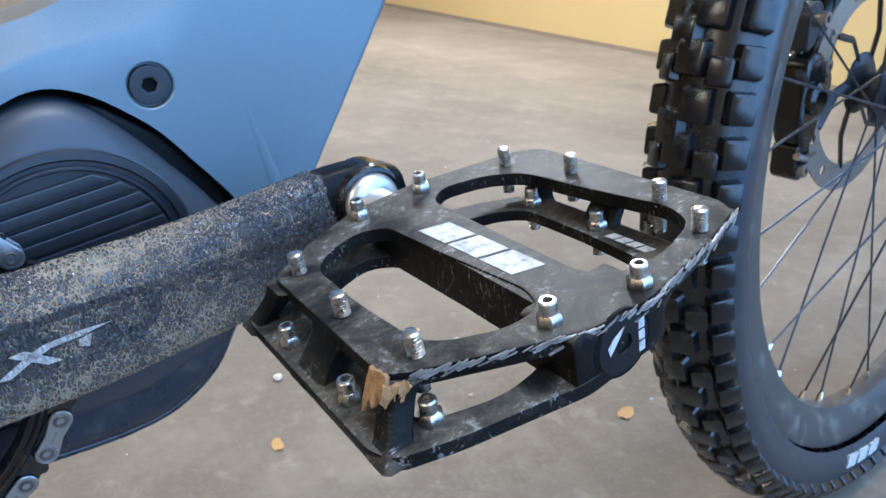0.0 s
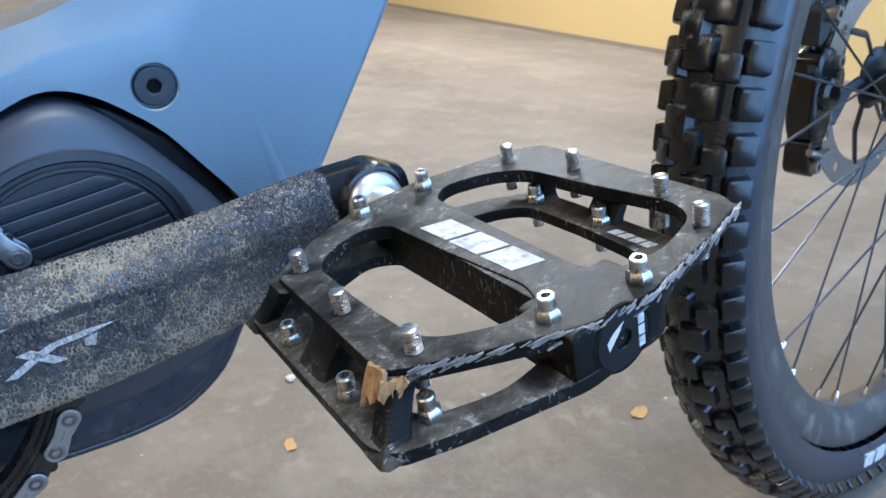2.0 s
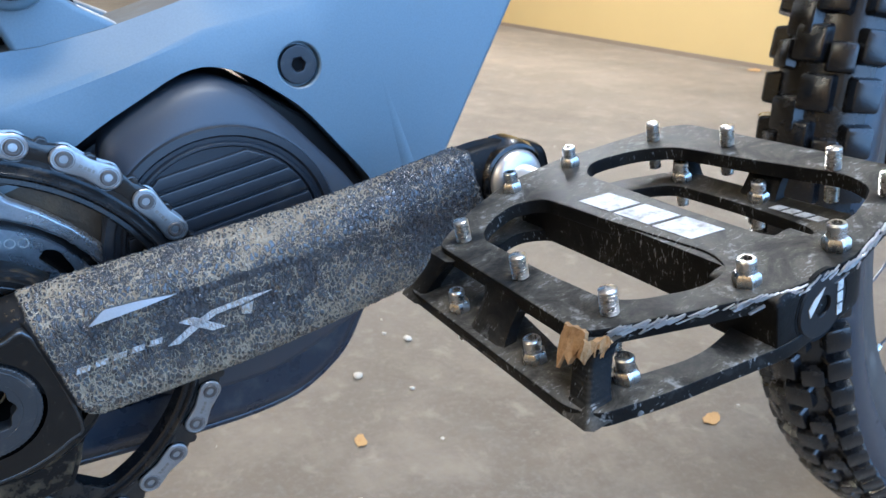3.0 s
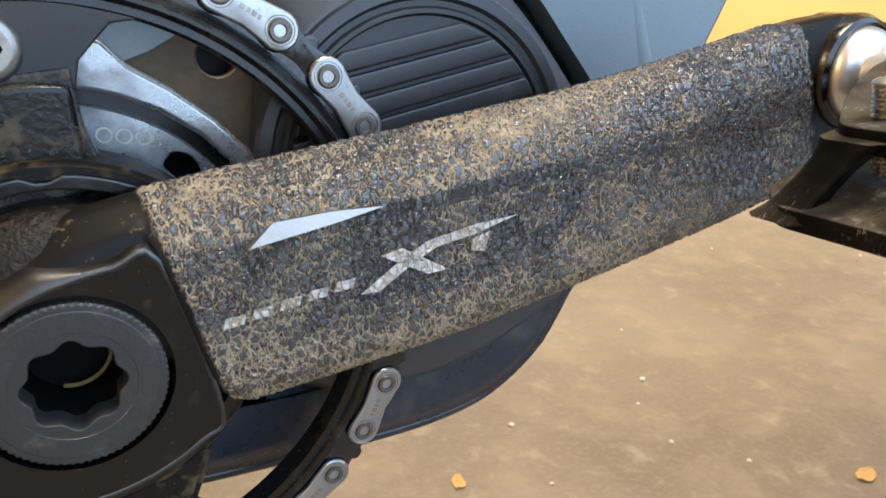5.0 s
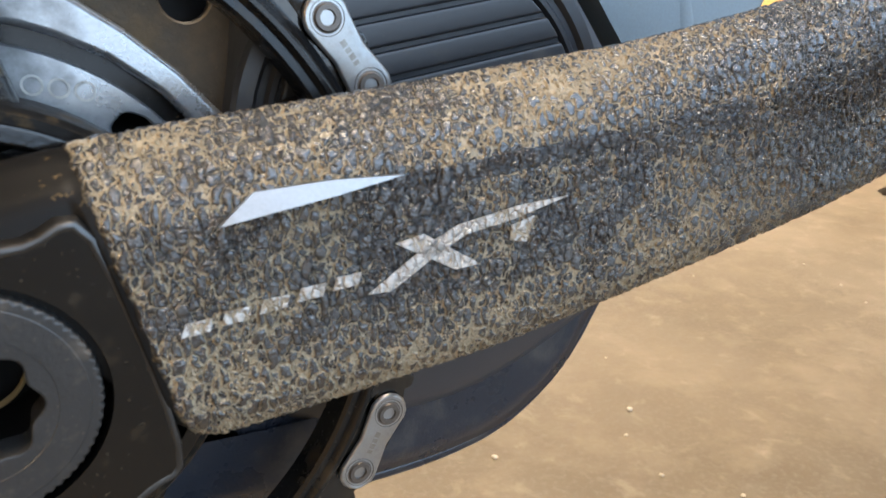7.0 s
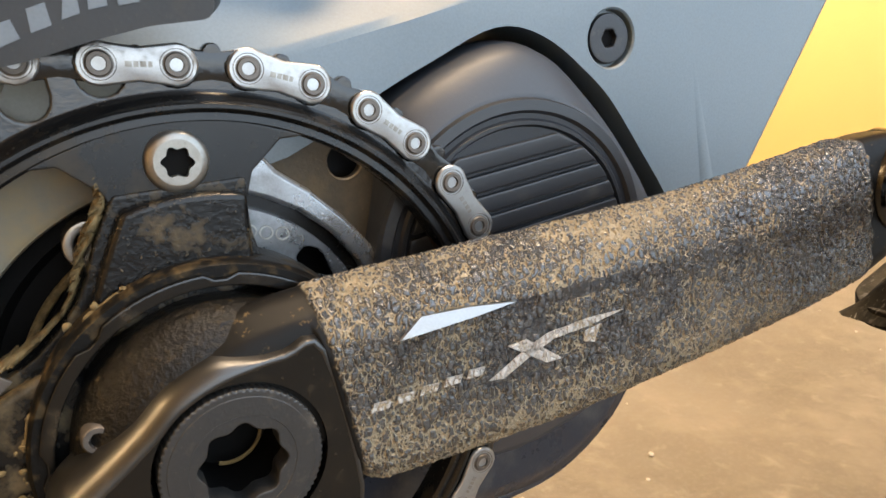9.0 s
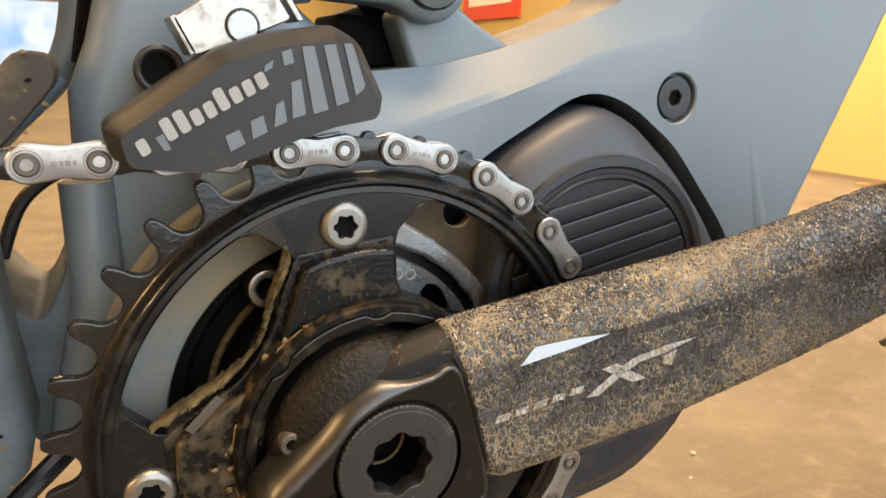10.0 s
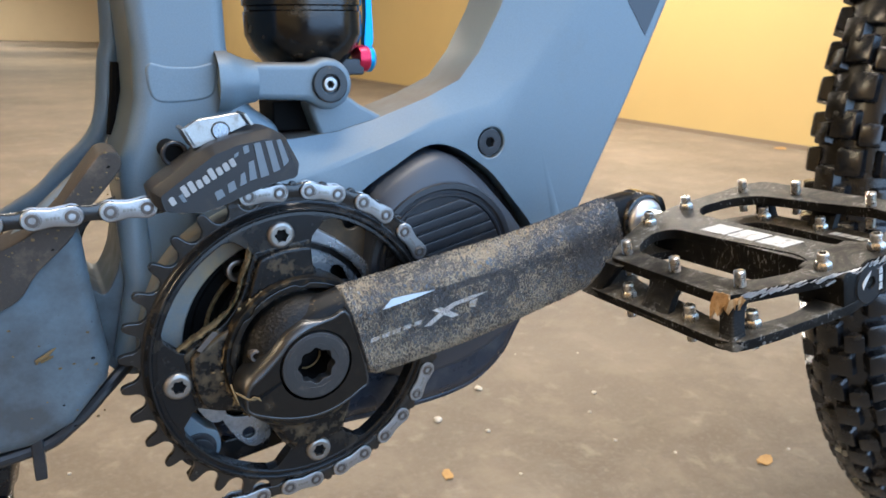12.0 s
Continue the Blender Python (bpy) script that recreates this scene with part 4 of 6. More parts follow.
    for x0, x1, y0, y1 in ((0.0046, 0.0062, -0.0045, 0.0045),):
        for k in range(3):
            z0 = y0 + k * 0.0031
            bm = bmesh.new()
            plate([(x0, z0), (x1 + 0.0002, z0), (x1 + 0.0002, z0 + 0.0025), (x0, z0 + 0.0025)], 0.2064, 0.2066, to=lambda x, z, y: capm @ Vector((x, z, y)), bm=bm)
            part("printed_mark", bm, WHITEPRINT, root)
    part("printed_mark", plate([(-0.0045, -0.001), (-0.001, 0.0030), (0.0002, 0.0048), (-0.0032, 0.0030), (-0.0050, 0.0012)], 0.2064, 0.2066, to=lambda x, z, y: capm @ Vector((x, z, y))), WHITEPRINT, root)
    # spindle and dome washer at the crank
    part("spindle", lathe([(0.0, 0.0915), (0.0100, 0.0920), (0.0101, 0.0932), (0.0098, 0.0942), (0.0090, 0.0952), (0.0078, 0.0960), (0.0063, 0.0965), (0.0060, 0.0966), (0.0060, 0.1090), (0.0, 0.1090)], facing(0.1632, 0, 0.3940), 48), SATIN, root, "shiny domed steel spindle washer")
    # white block print on the beam, plain shapes
    for k in range(3):
        y = -0.1345 - 0.0136 * k
        a0 = -0.0060 + 0.0006 * k
        part("printed_block", plate([(a0, y), (a0 + 0.0088, y - 0.0030), (a0 + 0.0092, y - 0.0150), (a0 + 0.0006, y - 0.0122)], 0.00804, 0.00822, to=ped), WHITEPRINT, root, "worn white block print")
    for k in range(4):
        y = -0.1625 - 0.0040 * k
        part("printed_block", plate([(0.0388, y), (0.0418, y - 0.0012), (0.0420, y - 0.0044), (0.0390, y - 0.0032)], -0.0040, -0.0038, to=ped), WHITEPRINT, root)

    # pins
    def thread(height, r=0.0021):
        prof = [(0.0, height)]
        prof += [(r * 0.55, height), (r * 0.9, height - 0.0003)]
        h = height - 0.0004
        while h > 0.0003:
            prof += [(r, h - 0.0001), (r, h - 0.00025), (r * 0.74, h - 0.0005), (r * 0.74, h - 0.0006)]
            h -= 0.00078
        return prof + [(r * 0.9, -0.001)]

    def socket_head():
        bm = lathe([(0.0, 0.0034), (0.0011, 0.0034), (0.0012, 0.0062), (0.0018, 0.0062), (0.0021, 0.0058), (0.0021, 0.0022)], Matrix.Identity(4), 24)
        lathe([(0.0019, 0.0031), (0.0025, 0.0029), (0.0030, 0.0022), (0.0031, 0.0006), (0.0027, -0.0003)], Matrix.Identity(4), 6, bm)
        return bm

    grub = part("pin", lathe(thread(0.0066), Matrix.Identity(4), 20), PINSTEEL, root, "threaded steel grip pin", even=False)
    head = part("socket_pin", socket_head(), PINSTEEL, root, "steel hex-socket grip pin", even=False)
    stub = part("pin_end", lathe(thread(0.0054, 0.0019), Matrix.Identity(4), 16), PINSTEEL, root, even=False)
    grubs = [(0.0391, -0.1190), (0.0472, -0.1414), (0.0475, -0.1757), (0.0405, -0.1945), (-0.0408, -0.1275), (-0.0424, -0.1557), (-0.0388, -0.1830)]
    heads = [(0.0104, -0.1114), (-0.0125, -0.1114), (-0.0118, -0.1960), (0.0117, -0.2005)]
    done = set()

    def stand(ob, m):
        if ob in done:
            return again(ob, m, root)
        ob.matrix_world = m
        done.add(ob)

    turn = Matrix.Rotation(math.pi, 4, "X")
    for a, y in grubs:
        stand(grub, PM @ Matrix.Translation((a, y + 0.155, 0.0078)))
        stand(stub, PM @ Matrix.Translation((a, y + 0.155, 0.0036)) @ turn)
    for a, y in heads:
        stand(head, PM @ Matrix.Translation((a, y + 0.155, 0.0080)))
    for a, y in ((-0.0520, -0.1388), (-0.0515, -0.1705), (-0.0420, -0.1900), (0.0405, -0.1290), (0.0415, -0.1571)):
        stand(head, PM @ Matrix.Translation((a, y + 0.155, -0.0042)))
        stand(stub, PM @ Matrix.Translation((a, y + 0.155, -0.0078)) @ turn)
    # bare metal scuffs along the outer edges
    rnd = random.Random(4)
    edge = [(-0.0440, -0.1868), (-0.0216, -0.1980), (-0.0070, -0.2044), (0.0100, -0.2058), (0.0271, -0.2020), (0.0400, -0.1992), (0.0540, -0.1947)]
    bm = bmesh.new()
    for (a0, y0), (a1, y1) in zip(edge, edge[1:]):
        for k in range(int(1500 * math.hypot(a1 - a0, y1 - y0))):
            u = rnd.random()
            a, y = a0 + (a1 - a0) * u, y0 + (y1 - y0) * u
            ln, th, n0 = rnd.uniform(0.001, 0.0042), rnd.choice((0.00012, 0.00018, 0.0003, 0.0006)), 0.0080 - abs(rnd.gauss(0, 0.0012))
            da = ln * (1 if a1 > a0 else -1)
            sl = (y1 - y0) / (a1 - a0)
            v = [ped(a + p * da, y + p * da * sl - 0.00045, n0 + p * 0.0011 - 0.0006 - q * th) for p, q in ((0, 0), (1, 0), (0.9, 1), (0.1, 1))]
            w = [x + PM.to_3x3() @ Vector((0, 0.0004, 0)) for x in v]
            f = [bm.verts.new(x) for x in v + w]
            bm.faces.new(f[:4])
            bm.faces.new(f[7:3:-1])
            for i in range(4):
                bm.faces.new((f[i], f[4 + i], f[4 + (i + 1) % 4], f[(i + 1) % 4]))
    tagged(part("edge_wear", bm, BAREMETAL, root, "bare metal scuffs along the pedal edge"), kind="stuff")
    # a flake of wood folded over the rear outer corner
    flake = [(0.0000, 0.0088), (-0.0034, 0.0092), (-0.0068, 0.0086), (-0.0076, 0.0060), (-0.0054, 0.0030), (-0.0046, -0.0006), (-0.0030, 0.0012), (-0.0020, -0.0022), (-0.0006, 0.0010), (0.0004, 0.0045)]
    bm = bmesh.new()
    rows = []
    flake = [(y * 0.9, 0.0088 + (n - 0.0088) * 0.75) for y, n in flake]
    for d in (0.0, 0.0009):
        rows.append([bm.verts.new(ped(-0.0478 - d - (0.0086 - n) * 0.55 + 0.0006 * math.sin(900 * y), -0.1800 + y, n + d * 0.5)) for y, n in flake])
    for i in range(len(flake)):
        j = (i + 1) % len(flake)
        bm.faces.new((rows[0][i], rows[0][j], rows[1][j], rows[1][i]))
    bm.faces.new(rows[0])
    bm.faces.new(rows[1])
    bmesh.ops.triangulate(bm, faces=[f for f in bm.faces if len(f.verts) > 4])
    bmesh.ops.subdivide_edges(bm, edges=bm.edges[:], cuts=2, use_grid_fill=True)
    for v in bm.verts:
        v.co += Vector((0.0006, 0.0006, 0.0006)) * noise.noise(v.co * 700)
    wood = part("wood_splinter", bm, CHIP, root, "flake of brown wood stuck on the corner")
    # its torn end laps round to the outer side
    torn = [(-0.0484, 0.0086), (-0.0462, 0.0080), (-0.0440, 0.0082), (-0.0432, 0.0070), (-0.0444, 0.0058), (-0.0452, 0.0044), (-0.0464, 0.0036), (-0.0474, 0.0022), (-0.0488, 0.0026), (-0.0496, 0.0050)]
    bm = bmesh.new()
    rows = [[bm.verts.new(ped(a - 0.0016, -0.1800 - (a + 0.0484) * 0.50 - 0.0068 - d, n)) for a, n in torn] for d in (0.0, 0.0010)]
    for i in range(len(torn)):
        j = (i + 1) % len(torn)
        bm.faces.new((rows[0][i], rows[0][j], rows[1][j], rows[1][i]))
    bm.faces.new(rows[0])
    bm.faces.new(rows[1])
    bmesh.ops.triangulate(bm, faces=[f for f in bm.faces if len(f.verts) > 4])
    bmesh.ops.subdivide_edges(bm, edges=bm.edges[:], cuts=3, use_grid_fill=True)
    for v in bm.verts:
        v.co += Vector((0.0005, 0.0005, 0.0005)) * noise.noise(v.co * 600) + Vector((0.0004, 0.0004, 0.0004)) * noise.noise(v.co * 1900)
    part("torn_flap", bm, CHIP, wood)
    return root


pedal()

# ---- frame and motor ----
def painted(name, pts, lo, hi, width, label="", material=PAINT, holes=(), segments=3, parent=BIKE):
    return part(name, plate(pts, lo, hi, holes, width, segments), material, parent, label, 40)


arch = smooth_loop([(0.150, 0.358), (0.142, 0.372), (0.135, 0.3835), (0.1235, 0.3965), (0.111, 0.4100), (0.101, 0.4175), (0.090, 0.4240), (0.079, 0.4270), (0.069, 0.4252), (0.056, 0.4178), (0.043, 0.4100), (0.020, 0.3945), (0.000, 0.3900), (-0.020, 0.3920), (-0.036, 0.404)], 3, False)
# outlines of the shell: the side face up to its soft fold, and the full width above it
fold = [(-0.034, 0.4080), (0.003, 0.4115), (0.020, 0.4165), (0.048, 0.4260), (0.077, 0.4365), (0.112, 0.4435), (0.132, 0.4580), (0.158, 0.4870), (0.236, 0.6400), (0.280, 0.640), (0.217, 0.497), (0.194, 0.444), (0.166, 0.386), (0.156, 0.352)] + arch
full = [(-0.034, 0.4290), (0.010, 0.4310), (0.031, 0.4335), (0.050, 0.4385), (0.077, 0.4480), (0.0955, 0.4565), (0.1065, 0.4700), (0.1172, 0.4900), (0.181, 0.6400), (0.290, 0.640), (0.2250, 0.497), (0.2015, 0.444), (0.1735, 0.386), (0.159, 0.352)] + arch
rings = []
for k in range(6):
    ring = []
    for i, ((x0, z0), (x1, z1)) in enumerate(zip(fold, full)):
        if 9 <= i <= 13:
            a = radians(90 * k / 5)
            f, y = math.sin(a), -0.0372 + 0.0232 * (1 - math.cos(a))
        else:
            f, y = k / 5, -0.0372 + 0.0102 * k / 5
        ring.append(side(x0 + (x1 - x0) * f, z0 + (z1 - z0) * f, y))
    rings.append(ring)
bm = soften(loft(rings + [[Vector((v.x, 0.0100 + (-v.y - 0.0140) * 1.15, v.z)) if 9 <= i <= 13 else Vector((v.x, 0.0060 + (-v.y - 0.0270) * 3.0, v.z)) for i, v in enumerate(ring)] for ring in rings[::-1]]), 0.0028, 3, 26)
# round pocket for the frame screw, sunk into the side face
SCX, SCZ = 0.1090, 0.4262
face = max((f for f in bm.faces if f.normal.y < -0.99 or f.normal.y > 0.99), key=lambda f: (f.calc_center_median().y < 0, f.calc_area()))
border = list(face.edges)
bm.faces.remove(face)
lips = []
for r, y in ((0.0082, -0.0372), (0.0077, -0.0367), (0.0076, -0.0340)):
    lips.append([bm.verts.new((SCX + r * math.cos(2 * math.pi * i / 40), y, SCZ + r * math.sin(2 * math.pi * i / 40))) for i in range(40)])
for a, b in zip(lips, lips[1:]):
    for i in range(40):
        j = (i + 1) % 40
        bm.faces.new((a[i], a[j], b[j], b[i]))
bm.faces.new(lips[-1])
bmesh.ops.triangle_fill(bm, use_beauty=True, use_dissolve=False, edges=border + [bm.edges.get((lips[0][i], lips[0][(i + 1) % 40])) for i in range(40)])
FRAME = part("frame", bm, PAINT, BIKE, "matt blue-grey aluminium down tube and motor shell", 40)
bm = bmesh.new()
# a low raised wedge, shaped to look like a crease from the camera
A, L, D, R = (bm.verts.new(v) for v in ((0.1370, -0.0371, 0.4320), (0.1530, -0.0371, 0.3720), (0.1572, -0.0386, 0.3720), (0.1614, -0.0371, 0.3720)))
for f in ((A, L, D), (A, D, R), (L, R, D), (A, R, L)):
    bm.faces.new(f)
part("tube_crease", soften(bm, 0.0006, 3, 3), PAINT, FRAME, "", 60)
part("decal", plate([(0.1895, 0.4990), (0.2000, 0.4865), (0.2055, 0.4800), (0.2110, 0.4920), (0.2145, 0.5000), (0.2300, 0.5400), (0.2050, 0.5400)], -0.03745, -0.0370), SIDEWALL, FRAME, "dark decal on the down tube")
# recessed frame screw
hexa = [(0.1090 + 0.0026 * math.cos(radians(60 * i + 10)), 0.4262 + 0.0026 * math.sin(radians(60 * i + 10))) for i in range(6)]
screw = part("frame_screw", plate(circle(0.1090, 0.4262, 0.0067, 40), -0.0364, -0.0336, [hexa], 0.0006, 2), SCREWDARK, FRAME, "black hex-socket frame screw")
part("socket", lathe([(0, 0.0347), (0.0029, 0.0347)], facing(0.1090, 0, 0.4262), 12), VOID, screw)

seat = [(-0.062, 0.640), (-0.054, 0.468), (-0.0545, 0.450), (-0.058, 0.436), (-0.0625, 0.424), (-0.0625, 0.405), (-0.0610, 0.390), (-0.052, 0.366), (-0.040, 0.352), (-0.020, 0.360), (-0.012, 0.390), (0.004, 0.418), (0.006, 0.436), (-0.011, 0.448), (-0.0165, 0.470), (-0.022, 0.640)]
SEAT = painted("seat_tube", seat, -0.0300, 0.0300, 0.0070, "blue-grey seat tube with a smoothed weld", parent=FRAME, segments=5)
part("weld_seam", plate(smooth_loop([(-0.0490, 0.4638), (-0.0410, 0.4628), (-0.0310, 0.4628), (-0.0228, 0.4640), (-0.0222, 0.4560), (-0.0250, 0.4500), (-0.0340, 0.4480), (-0.0460, 0.4482), (-0.0495, 0.4540)], 4), -0.0304, -0.0270, width=0.0030, segments=5), PAINT, SEAT, "", 70)
# shock link and clevis
link = [(-0.022, 0.4640), (-0.010, 0.4640), (0.016, 0.4640)] + circle(0.0255, 0.4552, 0.0112, 20, 125, -125) + [(0.016, 0.4480), (-0.012, 0.4490), (-0.022, 0.4480)]
painted("shock_link", link, -0.0330, -0.0180, 0.0030, "grey forged shock link welded to the seat tube", parent=FRAME)
part("weld_bead", lathe([(0.0130, -0.004), (0.0128, 0.0005), (0.0121, 0.0024), (0.0113, 0.0042), (0.0103, 0.0064), (0.0094, 0.0090), (0.0088, 0.0130)], Matrix.Translation((-0.0190, -0.0262, 0.4562)) @ Matrix.Rotation(radians(90), 4, "Y"), 40), PAINT, FRAME, "rippled weld bead")
lb = part("link_bolt", plate(circle(0.0255, 0.4552, 0.0080, 32), -0.0352, -0.0320, [circle(0.0255, 0.4552, 0.0040, 24)], 0.0007), GLOSSBLACK, FRAME, "black link bolt with bright star centre")
torx_bolt(0.0255, -0.0346, 0.4552, 0.0036, STEEL, lb, "bright star-socket insert", "insert")
painted("clevis", [(0.024, 0.430), (0.018, 0.446), (0.024, 0.452), (0.034, 0.452), (0.043, 0.4455), (0.055, 0.4395), (0.058, 0.434), (0.035, 0.429)], -0.0260, -0.0120, 0.0022, "grey clevis under the shock", parent=FRAME)
painted("clevis", [(0.012, 0.430), (0.014, 0.448), (0.024, 0.452), (0.036, 0.452), (0.046, 0.4445), (0.058, 0.4395), (0.060, 0.434), (0.035, 0.429)], 0.0120, 0.0260, 0.0022, "grey clevis under the shock", parent=FRAME)
# near-black block painted as the shade in the gap between the clevis plates
part("gap_shade_block", box(0.006, 0.044, -0.012, 0.012, 0.4325, 0.4465, 0.0015), VOID, FRAME)

# rear shock
SHOCK = part("rear_shock", lathe([(0.0, -0.006), (0.014, -0.006), (0.019, -0.003), (0.0245, 0.003), (0.0272, 0.010), (0.0272, 0.020), (0.0264, 0.0206), (0.0264, 0.0222), (0.0275, 0.0228), (0.0275, 0.150), (0.0, 0.150)], Matrix.Translation((0.026, 0.0, 0.4660)) @ Matrix.Rotation(radians(-2), 4, "Y"), 48), GLOSSBLACK, BIKE, "glossy black rear shock body")
part("shock_eye", plate(circle(0.0275, 0.4570, 0.0105, 24), -0.0110, 0.0110, width=0.001), SCREWDARK, SHOCK)
side_x = Matrix.Rotation(radians(90), 4, "Y")
part("rebound_knob", lathe([(0.0, -0.001), (0.0058, -0.001), (0.0062, 0.0), (0.0062, 0.0038), (0.0056, 0.0046), (0.0, 0.0046)], Matrix.Translation((0.0498, -0.0080, 0.4655)) @ side_x, 28), RED, SHOCK, "red anodised rebound knob")
part("lockout_dial", lathe([(0.0, 0.0), (0.0064, 0.0), (0.0064, 0.0022), (0.0050, 0.0036), (0.0, 0.0036)], Matrix.Translation((0.0545, -0.0060, 0.4655)) @ side_x, 28), BLUE, SHOCK, "blue anodised dial")
part("lockout_lever", plate(smooth_loop([(0.0526, 0.4720), (0.0546, 0.4700), (0.0574, 0.4730), (0.0568, 0.4860), (0.0556, 0.5100), (0.0528, 0.5100), (0.0534, 0.4860)], 4), -0.0090, -0.0040, width=0.0008), BLUE, SHOCK, "blue anodised lever")
part("knob_stem", box(0.030, 0.051, -0.013, -0.004, 0.458, 0.4655, 0.001), SCREWDARK, SHOCK)

# motor and covers
MOTOR = part("motor", plate([(-0.045, 0.372), (-0.03, 0.388), (0.0, 0.387), (0.02, 0.391), (0.045, 0.406), (0.059, 0.414), (0.073, 0.422), (0.083, 0.423), (0.095, 0.419), (0.114, 0.407), (0.130, 0.390), (0.145, 0.365), (0.148, 0.345), (0.134, 0.326), (0.110, 0.305), (0.080, 0.298), (0.0, 0.296), (-0.04, 0.305), (-0.05, 0.340)], -0.030, 0.045, width=0.003), PLASTIC, BIKE, "black motor housing")
cover_out = [(0.040, 0.380), (0.042, 0.4020), (0.047, 0.4092), (0.058, 0.4168), (0.069, 0.4222), (0.079, 0.4236), (0.090, 0.4195), (0.102, 0.4095), (0.114, 0.3975), (0.1260, 0.3850), (0.1355, 0.3715), (0.1435, 0.3540), (0.136, 0.330), (0.106, 0.312), (0.080, 0.306), (0.050, 0.310), (0.036, 0.340)]
cov = smooth_loop(cover_out, 3)
cx, cz = 0.0775, 0.3705


def inset(pts, k):
    return [(cx + (x - cx) * k, cz + (z - cz) * k) for x, z in pts]


start = min(range(len(cov)), key=lambda i: (Vector(cov[i]) - Vector((cx, cz + 0.05))).length)
order = cov[start:] + cov[:start]
# follow the outline's own direction round the disc
spin = [(cx + 0.0395 * math.cos(math.atan2(z - cz, x - cx)), cz + 0.0395 * math.sin(math.atan2(z - cz, x - cx))) for x, z in order]
rings = []
for y, k in ((-0.028, 0.0), (-0.0355, 0.02), (-0.0395, 0.10), (-0.0425, 0.28), (-0.0452, 0.62), (-0.0470, 0.90), (-0.0474, 1.0)):
    rings.append([Vector((a[0] + (b[0] - a[0]) * k, y, a[1] + (b[1] - a[1]) * k)) for a, b in zip(order, spin)])
part("motor_cover", loft(rings), HOOD, MOTOR, "satin black motor cover with ribbed round panel", 50)
dm = facing(cx, 0, cz)
part("panel_rim", lathe([(0.0397, 0.0470), (0.0391, 0.0486), (0.0366, 0.0488), (0.0358, 0.0478), (0.0346, 0.0478), (0.0340, 0.0486), (0.0331, 0.0486), (0.0325, 0.0476), (0.0, 0.0476)], dm, 80), COVERBLACK, MOTOR)
tilt = radians(13)
for k in range(-6, 7):
    off = k * 0.0053
    if abs(off) > 0.0290:
        continue
    reach = [math.sqrt(0.0322 ** 2 - z * z) for z in (off - 0.0022, off + 0.0022)]
    rib = [(-reach[0], off - 0.0022), (reach[0], off - 0.0022), (reach[1], off + 0.0022), (-reach[1], off + 0.0022)]
    pts = [(cx + x * math.cos(tilt) - z * math.sin(tilt), cz + x * math.sin(tilt) + z * math.cos(tilt)) for x, z in rib]
    part("rib", plate(pts, -0.0492, -0.0474, width=0.0007, segments=2), COVERBLACK, MOTOR)
skid = [(0.152, 0.352), (0.1440, 0.336), (0.137, 0.324), (0.128, 0.306), (0.112, 0.2925), (0.095, 0.2870), (0.076, 0.2850), (0.050, 0.2845), (0.010, 0.2850), (-0.030, 0.2870), (-0.030, 0.300), (0.06, 0.302), (0.10, 0.312), (0.125, 0.332), (0.138, 0.354)]
skid = [(0.05 + (x - 0.05) * 0.948, 0.345 + (z - 0.345) * 0.93) for x, z in skid]
mid = [(0.06 + (x - 0.06) * 0.955, 0.335 + (z - 0.335) * 0.90) for x, z in skid]
inner = [(0.06 + (x - 0.06) * 0.90, 0.335 + (z - 0.335) * 0.78) for x, z in skid]
soft = [smooth_loop(p, 4) for p in (inner, mid, skid)]
SKID = part("skid_plate", loft([[side(x, z, y) for x, z in soft[k]] for k, y in ((0, -0.0400), (1, -0.0390), (2, -0.0310), (2, -0.0230), (1, 0.0050), (0, 0.0250))]), SKIDGREY, BIKE, "dusty dark plastic skid plate under the motor", 60)
lip = [(x, z - 0.0005) for x, z in skid[1:9]]
part("skid_lip", tube([(x, -0.0335, z + 0.0016) for x, z in smooth_loop(lip, 4, False)], 0.0021, 10), SKIDGREY, SKID)
part("skid_wall", plate(smooth_loop([(0.146, 0.352), (0.1330, 0.3280), (0.120, 0.3080), (0.094, 0.2960), (0.070, 0.2940), (0.04, 0.298), (0.05, 0.33), (0.10, 0.352)], 4), -0.0385, -0.0330, width=0.0015), SKIDGREY, SKID)
# rim of the motor behind the chainring, and the guide's mounting plate
part("motor_flange", plate(sector(BX, BZ, 0.0460, 0.0640, 104, 200, 30), -0.0440, -0.0300, width=0.002), FLANGE, FRAME, "curved grey frame flange round the motor")
# motor face in near-black: the shade behind the chainring is its colour
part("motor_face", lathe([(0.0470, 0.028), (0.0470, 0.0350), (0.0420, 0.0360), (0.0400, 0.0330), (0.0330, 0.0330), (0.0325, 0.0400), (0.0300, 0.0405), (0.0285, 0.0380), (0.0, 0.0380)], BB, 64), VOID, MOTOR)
part("cover_rib", tube([(p[0], -0.0340, p[1]) for p in (polar(0.0350, a) for a in range(112, 182, 5))], 0.0010, 10), CRUMB, MOTOR, "dust-brown rib on the motor face")
part("spindle_ring", lathe([(0.0290, 0.038), (0.0290, 0.0440), (0.0270, 0.0446), (0.0240, 0.0440), (0.0240, 0.038)], BB, 48), RINGBLACK, MOTOR)
slot = round_loop([(0.0200, 0.3722), (0.0225, 0.3752), (0.0262, 0.3740), (0.0300, 0.3668), (0.0288, 0.3638), (0.0262, 0.3655)], 0.0014, 3)
GUIDE_PLATE = part("guide_plate", plate(sector(BX, BZ, 0.0240, 0.0405, -25, 118, 36), -0.0425, -0.0400, [slot], 0.0003, 1), PLATE, BIKE, "worn bare-metal chain guide plate")
